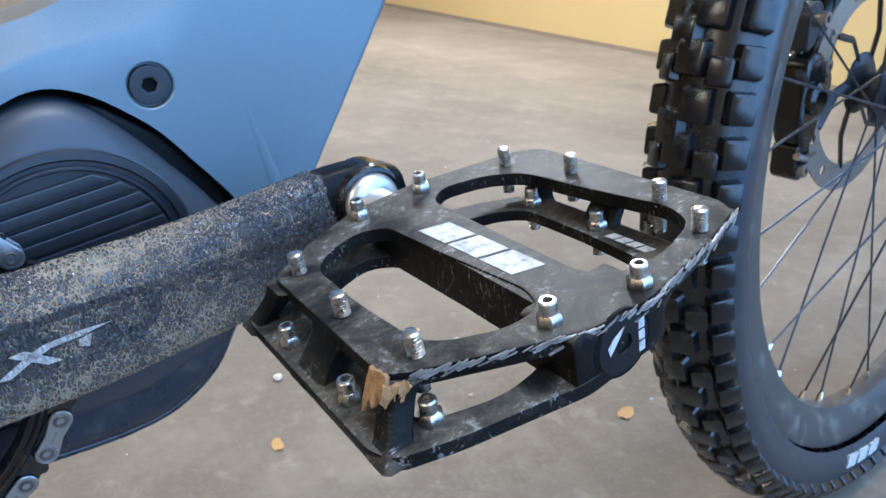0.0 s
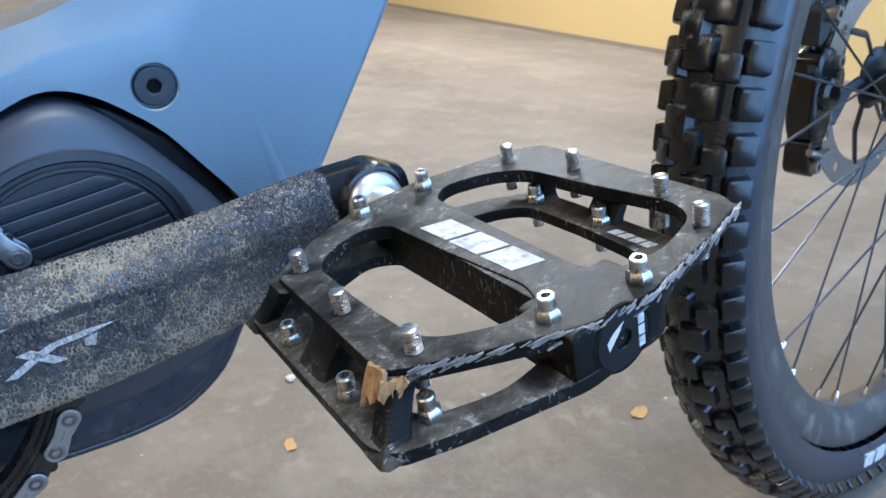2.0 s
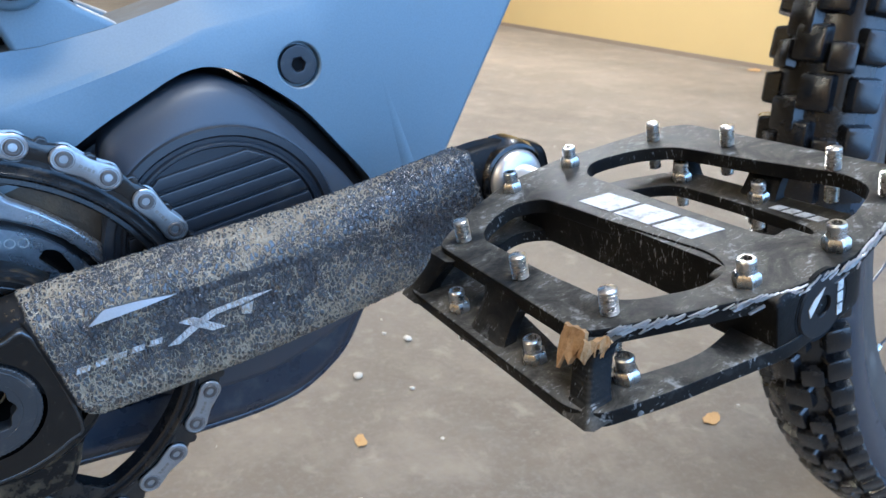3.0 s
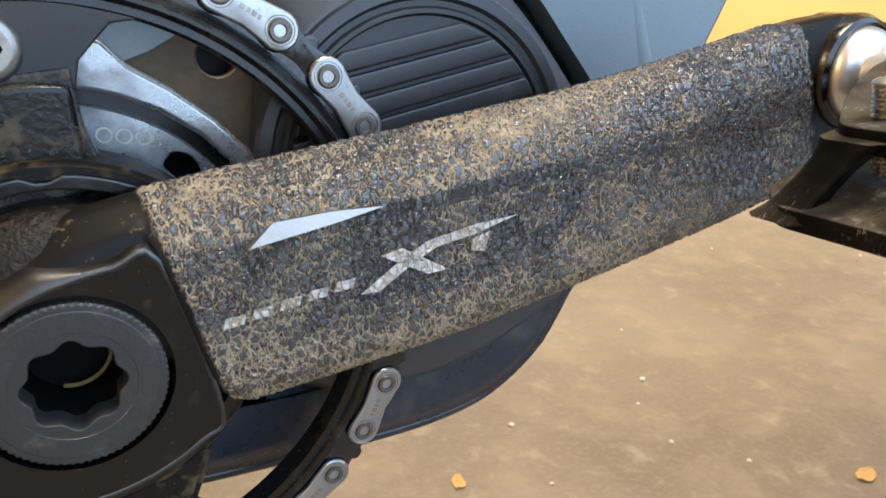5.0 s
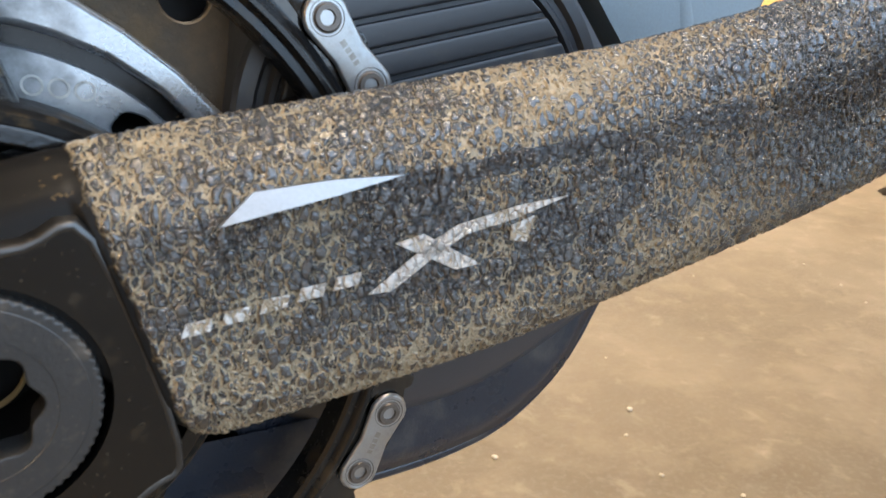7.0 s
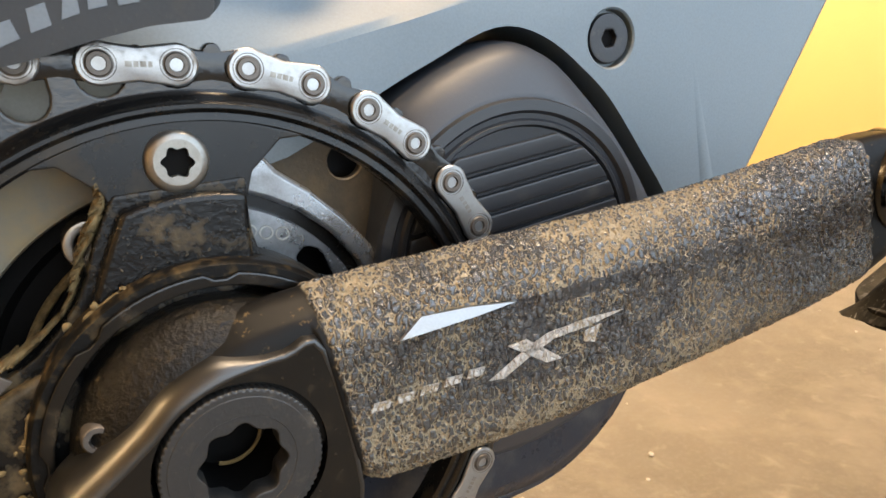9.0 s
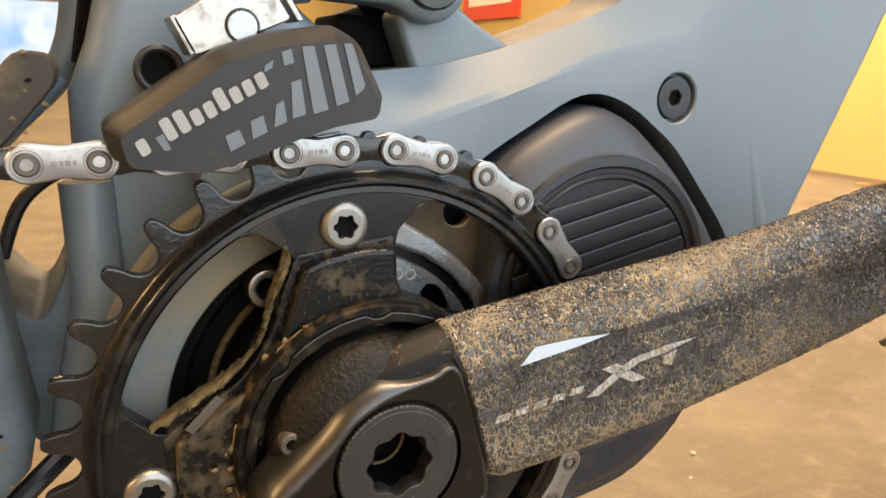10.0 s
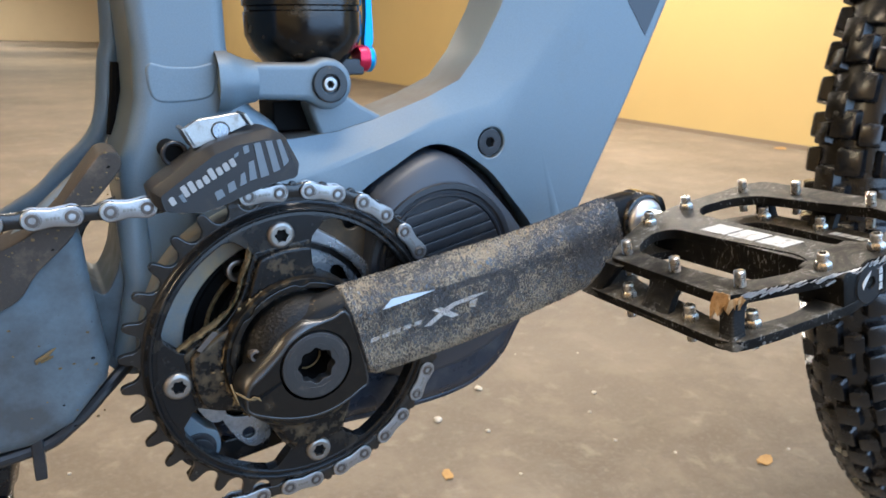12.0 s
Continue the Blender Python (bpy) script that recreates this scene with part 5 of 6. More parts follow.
part("plate_groove", plate(sector(BX, BZ, 0.0400, 0.0440, -25, 118, 36), -0.0405, -0.0385), RINGBLACK, GUIDE_PLATE)
rim_out = [polar(r, a) for a, r in ((100, 0.0530), (88, 0.0545), (78, 0.0535), (72, 0.0500), (62, 0.0488), (50, 0.0482), (38, 0.0482), (26, 0.0485), (14, 0.0490), (0, 0.0490))]
rim_in = [polar(0.0434, a) for a in (0, 14, 26, 38, 50, 62, 72, 78, 88, 100)]
part("plate_rim", plate(rim_out + rim_in, -0.0445, -0.0395, width=0.0012, segments=3), PLATE, GUIDE_PLATE, "scraped metal rim of the guide plate")
part("backing_plate", plate(sector(BX, BZ, 0.0440, 0.0640, -40, 92, 36), -0.0370, -0.0340, [circle(0.0335, 0.3935, 0.0042, 20)], 0.0004, 1), GRIME, GUIDE_PLATE, "grimy brown backing plate")
for k, x in enumerate((0.0100, 0.0136, 0.0172)):
    part("stamped_mark", plate(circle(x, 0.3790 - 0.0004 * k, 0.0016, 14), -0.0428, -0.0424, [circle(x, 0.3790 - 0.0004 * k, 0.00125, 12)]), WHITEPRINT, GUIDE_PLATE)
part("plate_bolt", plate(circle(-0.0215, 0.3785, 0.0050, 28), -0.0455, -0.0380, [circle(-0.0215, 0.3785, 0.0026, 20)], 0.0008), STEEL, GUIDE_PLATE, "steel hollow mounting bolt")
tab = smooth_loop([(-0.0545, 0.3160), (-0.0490, 0.3200), (-0.0445, 0.3150), (-0.0390, 0.3090), (-0.0345, 0.3060), (-0.0335, 0.2970), (-0.0390, 0.2910), (-0.0460, 0.2930), (-0.0520, 0.3020), (-0.0550, 0.3100)], 4)
part("mount_tab", plate(tab, -0.0460, -0.0340, width=0.0012), PAINT, FRAME, "grey frame tab with black screw")
part("tab_screw", plate(circle(-0.0432, 0.2995, 0.0062, 32), -0.0490, -0.0450, [[(-0.0432 + 0.0026 * math.cos(radians(60 * i)), 0.2995 + 0.0026 * math.sin(radians(60 * i))) for i in range(6)]], 0.001), SCREWDARK, FRAME)
part("tab_seat", plate(circle(-0.0432, 0.2995, 0.0078, 32), -0.0468, -0.0455, width=0.0004), SCREWDARK, FRAME)
part("bracket_tongue", plate(smooth_loop([(-0.0420, 0.3180), (-0.0390, 0.3200), (-0.0300, 0.3140), (-0.0320, 0.3090), (-0.0370, 0.3100)], 4), -0.0430, -0.0405, width=0.0004), PLATE, GUIDE_PLATE)
part("lower_bracket", plate(smooth_loop([(-0.0330, 0.3130), (-0.0260, 0.3090), (-0.0140, 0.3060), (-0.0100, 0.2960), (-0.0180, 0.2920), (-0.0260, 0.2990)], 4), -0.0420, -0.0400, [circle(-0.0200, 0.2995, 0.0030, 16)], 0.0003), PLATE, GUIDE_PLATE, "bare-metal lower guide bracket")
part("lower_bracket", plate([(-0.048, 0.282), (0.012, 0.291), (0.012, 0.300), (-0.03, 0.297)], -0.0400, -0.0330, width=0.001), RINGBLACK, GUIDE_PLATE)

# chain guide
g_out = [(-0.0565, 0.4190), (-0.0548, 0.4125), (-0.0400, 0.4110), (-0.0300, 0.4138), (-0.0200, 0.4178), (-0.0100, 0.4212), (0.0005, 0.4232), (0.0016, 0.4260), (-0.0045, 0.4378), (-0.0105, 0.4408), (-0.0240, 0.4385), (-0.0340, 0.4350)]
gm = Vector((-0.024, 0.425))


def drawn(k, dz=0.0):
    return [tuple(gm + (Vector(p) - gm) * k + Vector((0, dz))) for p in round_loop(g_out, 0.0016, 2)]


rings = [[side(x, z, y) for x, z in drawn(k, d)] for y, k, d in ((-0.0455, 0.96, 0.0006), (-0.0465, 1.0, 0.0), (-0.0600, 1.0, 0.0), (-0.0622, 0.985, -0.0003), (-0.0668, 0.905, -0.0020))]
GUIDE = part("chain_guide", loft(rings), GUIDEBLACK, BIKE, "black plastic chain guide with grey stripes", 30)
gy0, gy1 = -0.06710, -0.06685


def bar(pts, material=GREYPRINT, name="stripe"):
    part(name, plate(pts, gy0, gy1), material, GUIDE)


bar([(-0.0183, 0.4357), (-0.0158, 0.4360), (-0.0128, 0.4232), (-0.0160, 0.4223)])
bar([(-0.0138, 0.4362), (-0.0113, 0.4365), (-0.0083, 0.4250), (-0.0110, 0.4240)])
bar([(-0.0095, 0.4367), (-0.0077, 0.4368), (-0.0048, 0.4285), (-0.0052, 0.4275), (-0.0068, 0.4262)])
bar([(-0.0225, 0.4345), (-0.0205, 0.4352), (-0.0200, 0.4325), (-0.0220, 0.4318)])
bar([(-0.0258, 0.4318), (-0.0242, 0.4328), (-0.0244, 0.4313), (-0.0260, 0.4304)])
bar([(-0.0206, 0.4285), (-0.0186, 0.4293), (-0.0176, 0.4222), (-0.0204, 0.4213)])
bar([(-0.0238, 0.4240), (-0.0222, 0.4250), (-0.0216, 0.4207), (-0.0242, 0.4195)])
bar([(-0.0290, 0.4207), (-0.0264, 0.4219), (-0.0256, 0.4186), (-0.0285, 0.4172)])
bar([(-0.0340, 0.4178), (-0.0312, 0.4190), (-0.0300, 0.4163), (-0.0330, 0.4147)])
bar([(-0.0470, 0.4175), (-0.0455, 0.4183), (-0.0442, 0.4152), (-0.0455, 0.4150)])
# lettering kept as plain light bars along a slanted line
gy0, gy1 = -0.06735, -0.06700
for k in range(10):
    if k == 1:
        continue
    tall = 0.0044 if k in (2, 3, 6) else 0.0031
    ca, sa = math.cos(radians(30)), math.sin(radians(30))
    block = round_loop([(0.0, 0.0), (0.0021, 0.0), (0.0023, tall), (0.0002, tall)], 0.0006, 2)
    ox, oz = -0.0495 + 0.0029 * k * ca, 0.4138 + 0.0029 * k * sa
    bar([(ox + p * ca - q * sa, oz + p * sa + q * ca) for p, q in block], GREYWHITE, "letter_bar")
clip = bmesh.new()
plate(round_loop([(-0.0420, 0.4405), (-0.0365, 0.4440), (-0.0205, 0.4462), (-0.0175, 0.4415), (-0.0300, 0.4360), (-0.0380, 0.4330)], 0.001, 2), -0.0560, -0.0530, [circle(-0.0280, 0.4395, 0.0034, 20)], 0.0004, 1, bm=clip)
CLIP = part("guide_clip", clip, STEEL, GUIDE, "shiny bent steel guide bracket")
part("clip_flange", plate([(-0.0425, 0.4405), (-0.0412, 0.4412), (-0.0372, 0.4338), (-0.0385, 0.4330)], -0.0560, -0.0440, width=0.0003), STEEL, CLIP)
part("clip_flange", plate([(-0.0190, 0.4455), (-0.0178, 0.4460), (-0.0150, 0.4415), (-0.0162, 0.4410)], -0.0560, -0.0440, width=0.0003), STEEL, CLIP)
part("clip_stud", lathe([(0, 0.0565), (0.0030, 0.0565), (0.0034, 0.0555), (0.0034, 0.050)], facing(-0.0280, 0, 0.4395), 24), PLATE, CLIP)
loop = [(-0.0440 + 0.0044 * math.cos(radians(a)), -0.0470, 0.4300 + 0.0044 * math.sin(radians(a))) for a in range(0, 361, 15)]
part("cable_loop", tube(loop, 0.0009, 10), CABLE, GUIDE, "glossy black cable loop beside the bracket")
# added near-black plug for the dark inside of the loop, no real part
part("loop_dark_fill", lathe([(0.0040, 0.030), (0.0040, 0.0440), (0.0, 0.0440)], facing(-0.0440, 0, 0.4300), 24), VOID, GUIDE)

# ---- rear end ----
arm = [(-0.300, 0.394), (-0.140, 0.376), (-0.1120, 0.379), (-0.1020, 0.388), (-0.0890, 0.402), (-0.0800, 0.4050), (-0.0785, 0.3850), (-0.0762, 0.3650), (-0.0740, 0.3490), (-0.0758, 0.3400), (-0.0900, 0.3236), (-0.1045, 0.3172), (-0.1250, 0.3158), (-0.300, 0.330)]
SWING = painted("swingarm", arm, -0.0480, -0.0200, 0.0060, "dusty blue-grey swingarm plate, paint darkened as shade, with a dried grass fleck", SHADEDPAINT, segments=4)
part("swing_web", plate(smooth_loop([(-0.0880, 0.3880), (-0.0815, 0.3790), (-0.0762, 0.3725), (-0.0717, 0.3708), (-0.0668, 0.3800), (-0.0622, 0.3930), (-0.0520, 0.3700), (-0.0560, 0.3350), (-0.0755, 0.3400)], 4), -0.0280, 0.0200, width=0.004, segments=3), SHADEDPAINT, SWING)
part("pivot_post", tube([(-0.060, -0.030, 0.404), (-0.0590, -0.031, 0.375), (-0.0640, -0.033, 0.352), (-0.0675, -0.030, 0.342)], [0.006, 0.006, 0.0062, 0.005], 14), PAINT, SWING)
part("stay_guard", plate(round_loop([(-0.0704, 0.4332), (-0.0642, 0.4325), (-0.0634, 0.4272), (-0.0700, 0.4190), (-0.0774, 0.4108), (-0.0833, 0.4010), (-0.0968, 0.3888), (-0.1014, 0.3806), (-0.1100, 0.3758), (-0.1400, 0.3730), (-0.2600, 0.3850), (-0.2600, 0.4050), (-0.1250, 0.3960), (-0.1064, 0.3990), (-0.0950, 0.4050), (-0.0850, 0.4145), (-0.0790, 0.4222)], 0.004, 3), -0.0520, -0.0260, width=0.003), STAYRUBBER, SWING, "dusty brown-black rubber chainstay guard")
part("upper_stay", tube(smooth_loop([(-0.0660, -0.024, 0.4290), (-0.0740, -0.026, 0.4200), (-0.0880, -0.030, 0.4080), (-0.1040, -0.034, 0.3930)], 5, False), 0.0050, 14), PAINT, SWING)
part("far_stay", tube(smooth_loop([(-0.0545, 0.030, 0.640), (-0.0545, 0.030, 0.490), (-0.0575, 0.030, 0.462), (-0.0630, 0.030, 0.4320), (-0.0785, 0.034, 0.4140), (-0.0980, 0.040, 0.3960), (-0.1400, 0.050, 0.380), (-0.300, 0.060, 0.370)], 5, False), 0.0046, 14), PAINT, SWING, "far-side stay of the rear triangle")
# near-black tube added to darken the gap between far stay and seat tube
part("stay_gap_dark", tube([(-0.0545, 0.0200, 0.462), (-0.0560, 0.0200, 0.448), (-0.0590, 0.0200, 0.4300)], 0.0030, 10), VOID, SWING)
part("gear_cable", tube(smooth_loop([(-0.0820, 0.004, 0.3790), (-0.0775, 0.004, 0.3915), (-0.0715, 0.004, 0.3985), (-0.0640, 0.004, 0.4025), (-0.0540, 0.004, 0.4050)], 5, False), 0.0019, 10), CABLE, SWING, "black cable looping behind the stay")
part("brake_hose", tube(smooth_loop([(-0.0655, -0.028, 0.3390), (-0.0760, -0.036, 0.3325), (-0.0905, -0.040, 0.3208), (-0.1080, -0.042, 0.3138), (-0.1600, -0.044, 0.3130), (-0.30, -0.046, 0.325)], 5, False), 0.0028, 10), CABLE, SWING, "black hose under the swingarm")
part("hose_clip", box(-0.1060, -0.1015, -0.0460, -0.036, 0.3020, 0.3200, 0.0008), CABLE, SWING)
rnd = random.Random(23)
for k in range(60):
    f = rnd.random()
    if k % 3:
        # along the guard
        x, z = float(np.interp(f, (0, 0.4, 1), (-0.066, -0.090, -0.125))), float(np.interp(f, (0, 0.4, 1), (0.4300, 0.4030, 0.3800)))
        x, z, y = x + rnd.gauss(0, 0.003), z + rnd.gauss(0, 0.004), -0.0521
    else:
        x, z, y = rnd.uniform(-0.110, -0.078), rnd.uniform(0.322, 0.372), -0.0481
    bm = bmesh.new()
    bmesh.ops.create_icosphere(bm, subdivisions=1, radius=rnd.uniform(0.0002, 0.0006))
    for v in bm.verts:
        v.co = Vector((v.co.x * 1.4, v.co.y * 0.5, v.co.z)) * (1 + 0.7 * noise.noise(v.co * 2500 + Vector((k, 0, 0)))) + Vector((x, y, z))
    part("mud_crumb", bm, (CRUMB, VOID)[k % 5 == 0], SWING, even=False)
part("grass_fleck", tube([(-0.1000, -0.0484, 0.3540), (-0.0965, -0.0490, 0.3560), (-0.0930, -0.0486, 0.3585)], [0.0008, 0.0010, 0.0003], 6), GRASS, SWING)
part("grass_fleck", tube([(-0.0985, -0.0484, 0.3535), (-0.0955, -0.0488, 0.3550), (-0.0940, -0.0486, 0.3552)], [0.0006, 0.0007, 0.0003], 6), GRASS, SWING)


# ---- wheels ----
def wheel(name, m, R, parts_from, parts_to, full=True):
    """A knobbly wheel; m has its z axis along the axle, pointing out of the drive side."""
    root = tagged(new(name), "spoked wheel with grey rim and dark sidewall")
    root.parent = BIKE
    cr, cw = R - 0.0055, 0.0290
    prof = []
    for i in range(21):
        a = radians(-128 + 256 * i / 20)
        prof.append((cr - 0.0295 + 0.0295 * math.cos(a), cw * math.sin(a)))
    tyre = part(name.replace("wheel", "tyre"), lathe(prof, m, 160), SIDEWALL, BIKE, "black knobbly mountain bike tyre")
    band = [(cr - 0.0295 + 0.0299 * math.cos(radians(a)), cw * 1.012 * math.sin(radians(a))) for a in range(-66, 67, 6)]
    part("tread", lathe(band, m, 160), RUBBER, tyre)
    rnd = random.Random(7)

    def knob(l, w, h):
        bm = bmesh.new()
        corner = ((-1, -0.84), (-0.84, -1), (0.84, -1), (1, -0.84), (1, 0.84), (0.84, 1), (-0.84, 1), (-1, 0.84))
        rings = [[Vector((z, p * l / 2 * k, q * w / 2 * k)) for p, q in corner] for z, k in ((-0.003, 1.14), (h * 0.55, 1.02), (h * 0.9, 0.96), (h, 0.86))]
        Rg = [[bm.verts.new(v) for v in r] for r in rings]
        for a, b in zip(Rg, Rg[1:]):
            for i in range(8):
                bm.faces.new((a[i], a[(i + 1) % 8], b[(i + 1) % 8], b[i]))
        bm.faces.new(Rg[-1])
        return bm

    kinds = {"c": part("knob", knob(0.0188, 0.0168, 0.0058), RUBBER, tyre, even=False), "s": part("knob", knob(0.0172, 0.0150, 0.0068), RUBBER, tyre, even=False), "i": part("knob", knob(0.0150, 0.0135, 0.0054), RUBBER, tyre, even=False)}
    used, rest = set(), bmesh.new()
    rows = 92
    for k in range(rows):
        a = 360 * k / rows
        spots = [("s", 56, 0.0), ("s", -56, 0.0)]
        spots += [("c", 13, 0.0), ("c", -13, 0.5)] if k % 2 else [("i", 30, 0.25), ("i", -30, 0.25), ("c", 0.0, 0.0)]
        for kind, lean, shift in spots:
            ang = radians(a + shift * 360 / rows)
            le = radians(lean)
            local = Matrix.Rotation(ang, 4, "Z") @ Matrix.Translation((cr - 0.0295, 0, 0)) @ Matrix.Rotation(-le, 4, "Y") @ Matrix.Translation((0.0293, 0, 0))
            here = (math.degrees(ang)) % 360
            if parts_from <= here <= parts_to:
                ob = kinds[kind]
                if ob in used:
                    again(ob, m @ local, tyre)
                else:
                    ob.matrix_world = m @ local
                    used.add(ob)
            else:
                tmp = bmesh.new()
                tmp.from_mesh(kinds[kind].data)
                tmp.transform(m @ local)
                me = bpy.data.meshes.new("tmp")
                tmp.to_mesh(me)
                tmp.free()
                rest.from_mesh(me)
                bpy.data.meshes.remove(me)
    tagged(part("far_knobs", rest, RUBBER, tyre, even=False), kind="stuff")
    part("rim", lathe([(R - 0.056, -0.0150), (R - 0.055, -0.0180), (R - 0.060, -0.0185), (R - 0.066, -0.0180), (R - 0.080, -0.0150), (R - 0.0890, -0.0090), (R - 0.0915, 0.0), (R - 0.0890, 0.0090), (R - 0.080, 0.0150), (R - 0.066, 0.0180), (R - 0.060, 0.0185), (R - 0.055, 0.0180), (R - 0.056, 0.0150)], m, 128), RIMGREY, root, "dusty grey rim")
    part("hub", lathe([(0.0, -0.062), (0.013, -0.062), (0.017, -0.044), (0.030, -0.038), (0.030, -0.032), (0.021, -0.028), (0.018, 0.0), (0.020, 0.022), (0.028, 0.028), (0.028, 0.032), (0.013, 0.036), (0.011, 0.052), (0.0, 0.052)], m, 32), SCREWDARK, root)
    nb = part("nipple", lathe([(0.0, 0.0085), (0.0018, 0.0080), (0.0024, 0.005), (0.0028, 0.002), (0.0028, -0.001)], Matrix.Identity(4), 8), CHROME, root, even=False)
    used2 = False
    for k in range(32):
        a = radians(360 * k / 32 + 4)
        s = 1 if k % 2 else -1
        lead = radians(58 if (k // 2) % 2 else -58)
        rim_p = Vector(((R - 0.0915) * math.cos(a), (R - 0.0915) * math.sin(a), 0.002 * s))
        hub_p = Vector((0.027 * math.cos(a + lead), 0.027 * math.sin(a + lead), 0.0315 * s))
        part("spoke", tube([m @ hub_p, m @ rim_p], 0.0010, 6), SCREWDARK, root, even=False)
        d = (hub_p - rim_p).normalized()
        mm = m @ Matrix.Translation(rim_p) @ d.to_track_quat("Z", "Y").to_matrix().to_4x4()
        if used2:
            again(nb, mm, root)
        else:
            nb.matrix_world = mm
            used2 = True
    return root, tyre


FC = Vector((0.762, -0.021, 0.3755))
FM = Matrix.Translation(FC) @ Matrix.Rotation(radians(3.6), 4, "Z") @ Matrix.Rotation(radians(90 - 3.6), 4, "X")
FWHEEL, FTYRE = wheel("front_wheel", FM, 0.376, 110, 290)
RM = Matrix.Translation((-0.468, 0.0, 0.362)) @ Matrix.Rotation(radians(90), 4, "X")
RWHEEL, RTYRE = wheel("rear_wheel", RM, 0.362, 0, 30)
# printed sidewall badge as plain blocks
for k in range(3):
    a0 = 257 + 4.2 * k
    pts = [((0.376 - r) * math.cos(radians(a)), (0.376 - r) * math.sin(radians(a))) for r, a in ((0.047, a0), (0.047, a0 + 3.6), (0.034, a0 + 3.4), (0.034, a0 + 0.2))]
    part("sidewall_print", plate(pts, 0.0268, 0.0292, to=lambda x, y, z: FM @ Vector((x, y, z))), WHITEPRINT, FTYRE, "worn white print on the sidewall")

# brake disc, caliper and fork on the far side of the front wheel
DM = FM @ Matrix.Translation((0, 0.006, -0.024))
holes = [circle(0.088 * math.cos(radians(30 * k)), 0.088 * math.sin(radians(30 * k)), 0.0050, 10) for k in range(12)]
part("brake_disc", plate(circle(0, 0, 0.101, 96), -0.0362, -0.0344, [circle(0, 0, 0.076, 72)] + holes, to=lambda x, y, z: DM @ Vector((x, y, z))), STEEL, FWHEEL, "steel brake disc")
for k in range(6):
    a = radians(60 * k)
    part("disc_arm", tube([DM @ Vector((0.024 * math.cos(a), 0.024 * math.sin(a), -0.0353)), DM @ Vector((0.050 * math.cos(a + 0.15), 0.050 * math.sin(a + 0.15), -0.0353)), DM @ Vector((0.078 * math.cos(a + 0.45), 0.078 * math.sin(a + 0.45), -0.0353))], 0.0044, 8, flatten=0.4), SCREWDARK, FWHEEL)
part("disc_carrier", lathe([(0.0, -0.030), (0.020, -0.030), (0.025, -0.033), (0.028, -0.0345), (0.028, -0.0365), (0.022, -0.038), (0.0, -0.038)], DM, 40), SCREWDARK, FWHEEL)
FORK = tagged(new("fork"), "black suspension fork legs")
FORK.parent = BIKE
for s in (1, -1):
    off = -0.066 - (0.042 if s > 0 else 0)
    top = FM @ Vector((-0.145, 0.36, s * off))
    mid = FM @ Vector((-0.012, 0.11, s * off))
    foot = FM @ Vector((0.0, -0.02, s * (off + 0.004)))
    part("fork_leg", tube(smooth_loop([tuple(v) for v in (foot, FM @ Vector((-0.004, 0.03, s * off)), mid, top)], 5, False), [0.013, 0.015, 0.017, 0.018, 0.019, 0.020] + [0.021] * 10, 24), GLOSSBLACK, FORK)
    part("axle_clamp", tube([FM @ Vector((0, 0, s * (off + 0.016))), FM @ Vector((0, 0, s * (off - 0.018)))], 0.016, 24), SCREWDARK, FORK)


def dm(x, y, z):
    return DM @ Vector((x, y, z))


def along_disc(profile, x, y, z, n=24):
    """A turned piece whose axis runs across the disc."""
    return lathe(profile, DM @ Matrix.Translation((x, y, z)), n)


CAL = part("brake_caliper", plate(round_loop([(-0.116, 0.026), (-0.096, 0.034), (-0.080, 0.022), (-0.078, -0.020), (-0.083, -0.048), (-0.102, -0.052), (-0.114, -0.030)], 0.010, 4), -0.056, -0.030, width=0.005, segments=4, to=dm), GLOSSBLACK, FORK, "black brake caliper with steel bolts")
part("piston_cover", along_disc([(0, 0.007), (0.010, 0.007), (0.0135, 0.004), (0.015, -0.004)], -0.098, -0.006, -0.030, 28), GLOSSBLACK, CAL)
part("caliper_foot", plate(round_loop([(-0.112, 0.030), (-0.098, 0.040), (-0.094, 0.066), (-0.104, 0.074), (-0.116, 0.062)], 0.006, 3), -0.052, -0.036, width=0.003, segments=3, to=dm), SCREWDARK, CAL)
part("caliper_foot", plate(round_loop([(-0.108, -0.046), (-0.084, -0.044), (-0.082, -0.066), (-0.092, -0.080), (-0.106, -0.074)], 0.006, 3), -0.054, -0.032, width=0.004, segments=3, to=dm), GLOSSBLACK, CAL)
for x, y in ((-0.096, -0.068), (-0.106, 0.058), (-0.088, 0.020)):
    part("caliper_bolt", along_disc([(0, 0.003), (0.0026, 0.003), (0.0030, 0.006), (0.0056, 0.006), (0.0064, 0.004), (0.0064, -0.004)], x, y, -0.032, 20), STEEL, CAL)
part("caliper_band", tube([dm(-0.110, -0.054, -0.030), dm(-0.096, -0.058, -0.028), dm(-0.080, -0.056, -0.030)], 0.0034, 10), STEEL, CAL, "bright steel banjo band")
part("bleed_port", tube([dm(-0.112, 0.010, -0.034), dm(-0.126, 0.016, -0.032)], [0.0042, 0.0034], 12), SCREWDARK, CAL)
part("brake_hose", tube(smooth_loop([tuple(DM @ Vector(v)) for v in ((-0.105, 0.03, -0.045), (-0.115, 0.09, -0.05), (-0.10, 0.2, -0.06), (-0.14, 0.36, -0.07))], 6, False), 0.0026, 8), CABLE, FORK)

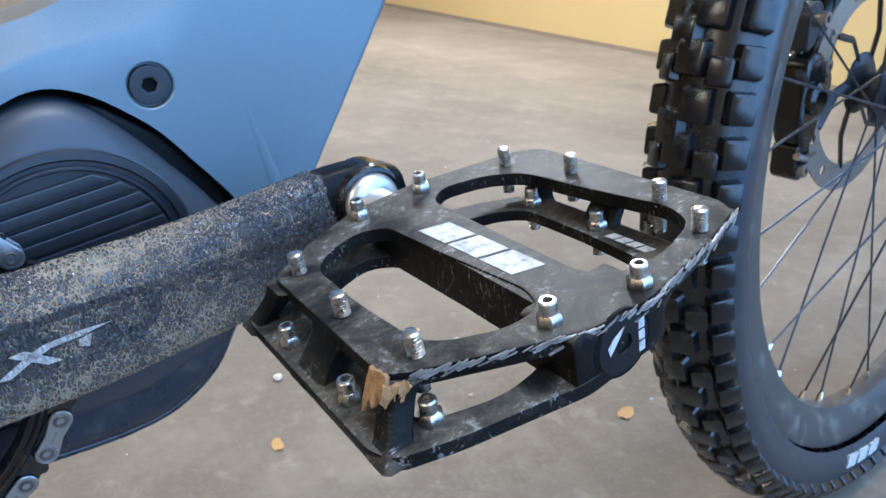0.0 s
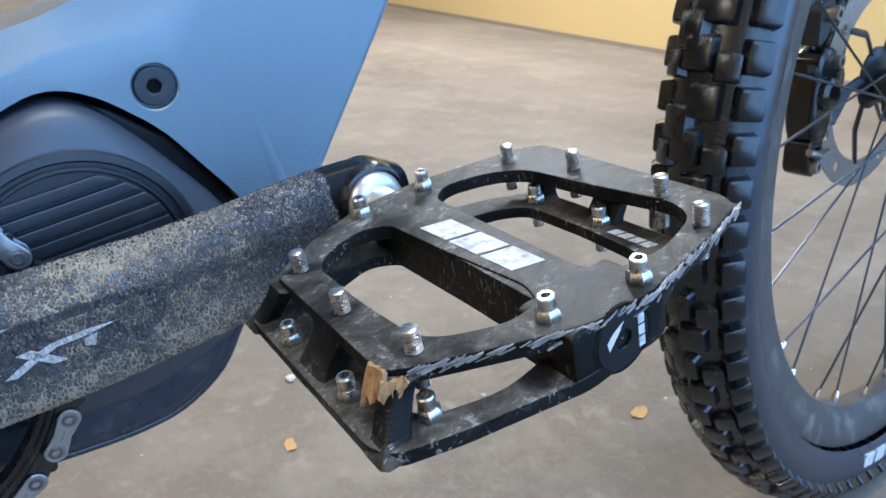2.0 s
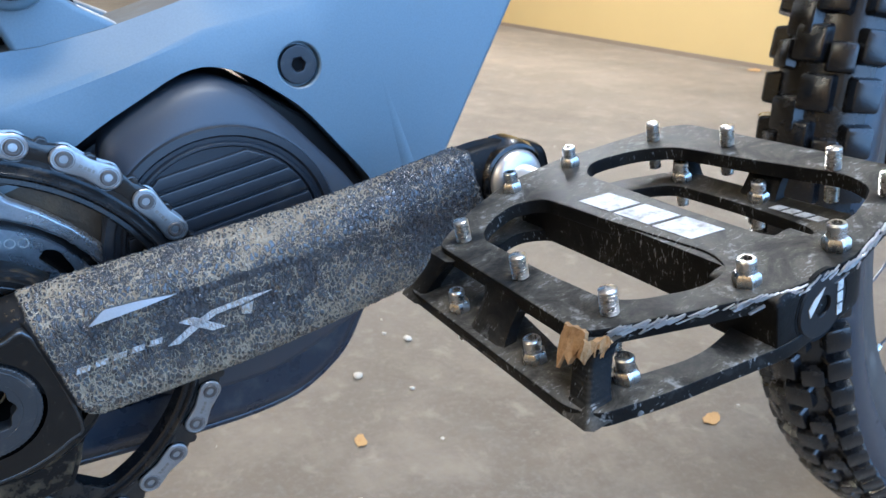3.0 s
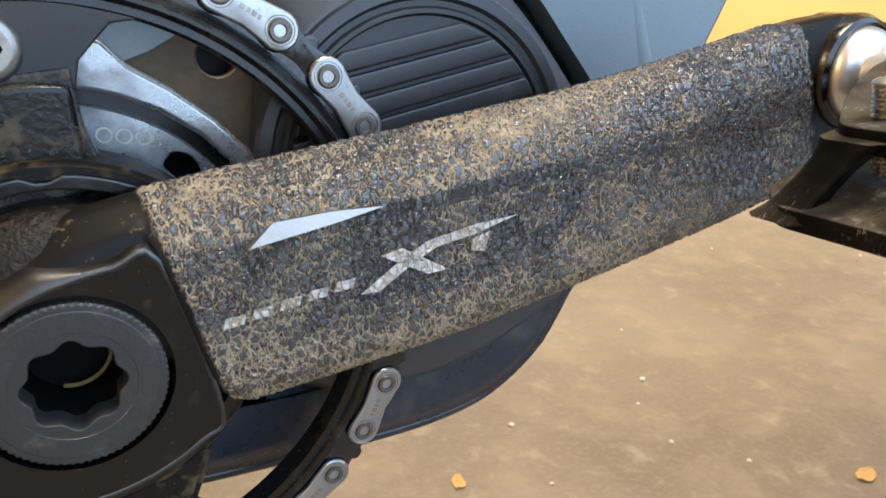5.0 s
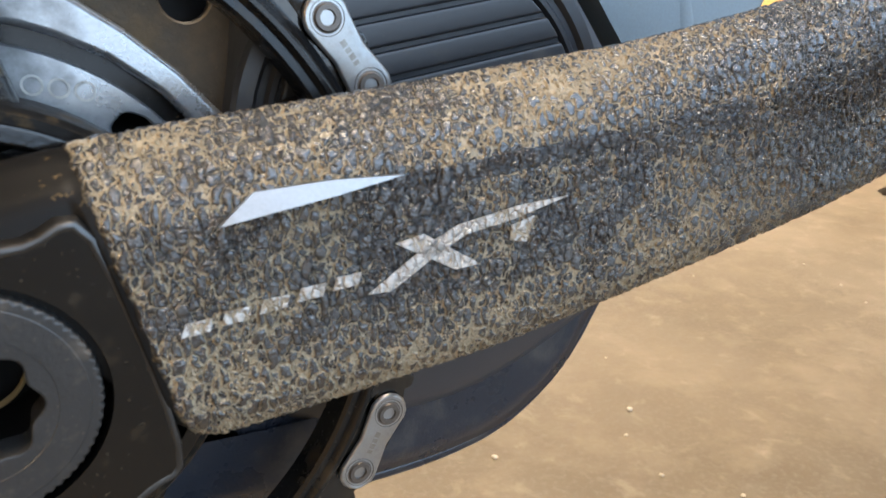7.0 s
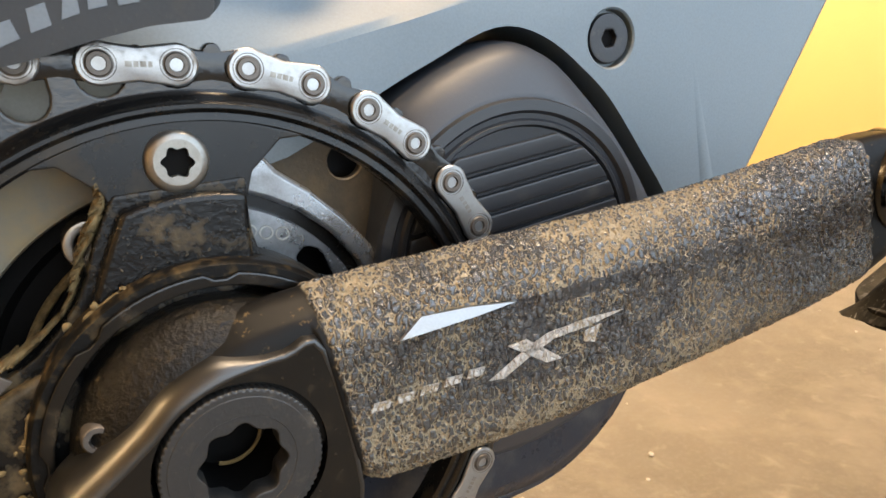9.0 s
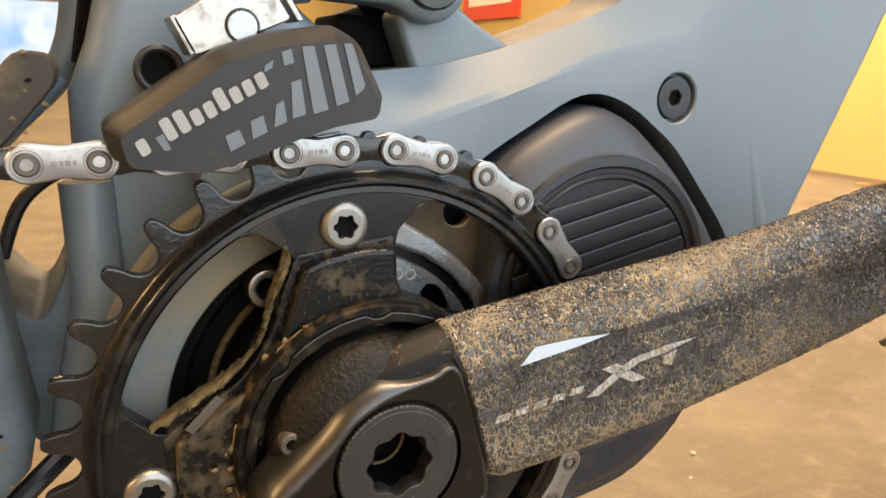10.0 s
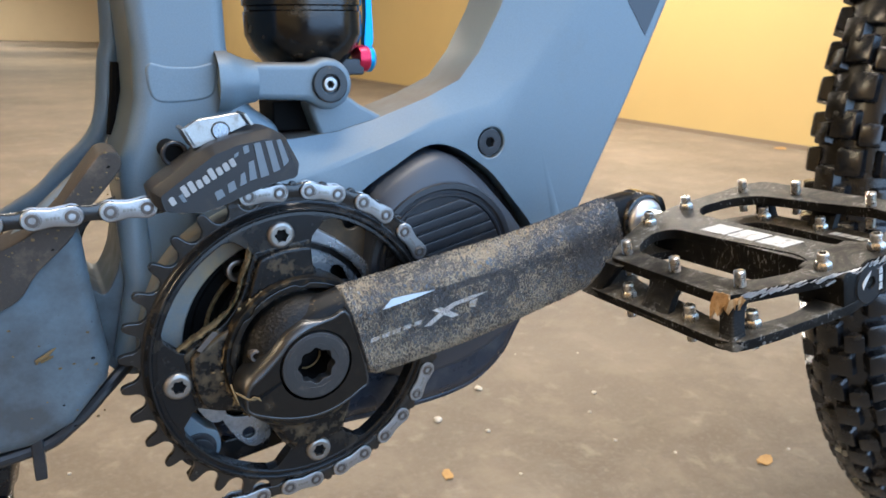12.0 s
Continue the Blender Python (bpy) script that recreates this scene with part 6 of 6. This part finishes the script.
# ---- small things on the floor and the wall ----
def blob(x, y, r, flatness, seed):
    bm = bmesh.new()
    bmesh.ops.create_icosphere(bm, subdivisions=2, radius=r)
    for v in bm.verts:
        v.co *= 1 + 0.35 * noise.noise(v.co * (1.2 / r) + Vector((seed, 0, 0)))
        v.co.z *= flatness
    low = min(v.co.z for v in bm.verts)
    for v in bm.verts:
        v.co += Vector((x, y, -low))
    return bm


def dry_leaf(x, y, size, turn, seed):
    rnd = random.Random(seed)
    bm = bmesh.new()
    pts = [(0.5 * math.cos(radians(30 * i)) * rnd.uniform(0.7, 1.2), 0.32 * math.sin(radians(30 * i)) * rnd.uniform(0.7, 1.2)) for i in range(12)]
    rings = []
    for h in (0.0005, 0.0013):
        rings.append([bm.verts.new((x + size * (p * math.cos(turn) - q * math.sin(turn)), y + size * (p * math.sin(turn) + q * math.cos(turn)), h + size * 0.10 * abs(p))) for p, q in pts])
    for i in range(12):
        bm.faces.new((rings[0][i], rings[0][(i + 1) % 12], rings[1][(i + 1) % 12], rings[1][i]))
    bm.faces.new(rings[0][::-1])
    bm.faces.new(rings[1])
    return bm


for x, y, s, tr in ((0.629, 0.132, 0.026, 0.3), (0.277, 0.279, 0.020, 1.2), (3.06, 1.93, 0.10, 0.4), (3.08, 4.6, 0.07, 2.0)):
    tagged(part("dry_leaf", dry_leaf(x, y, s, tr, int(x * 100)), LEAF, None), "dry brown leaf lying on concrete", "leaf", "leaves on the floor")
grit = random.Random(21)
crumbs = [(grit.uniform(-0.2, 1.3), grit.uniform(0.05, 1.3), grit.uniform(0.0008, 0.0024)) for k in range(40)]
for k, (x, y, r) in enumerate(((0.42, 0.442, 0.0055), (0.326, 0.391, 0.0055), (0.40, 0.47, 0.003), (0.37, 0.34, 0.003), (0.56, 0.36, 0.0035), (0.24, 0.20, 0.003), (0.50, 0.25, 0.0025), *crumbs)):
    tagged(part("pebble", blob(x, y, r, 0.55, k), PEBBLE, None), "pale grit crumb on the concrete floor", "pebble", "grit on the floor")
SIGN = tagged(new("wall_sign"), "red and white sign board on yellow wall", "sign")
part("board", box(3.125, 3.147, 5.15, 6.15, 0.87, 1.50, 0.004), SIGNRED, SIGN)
part("white_field", box(3.119, 3.127, 5.27, 6.03, 0.99, 1.40, 0.002), SIGNWHITE, SIGN)
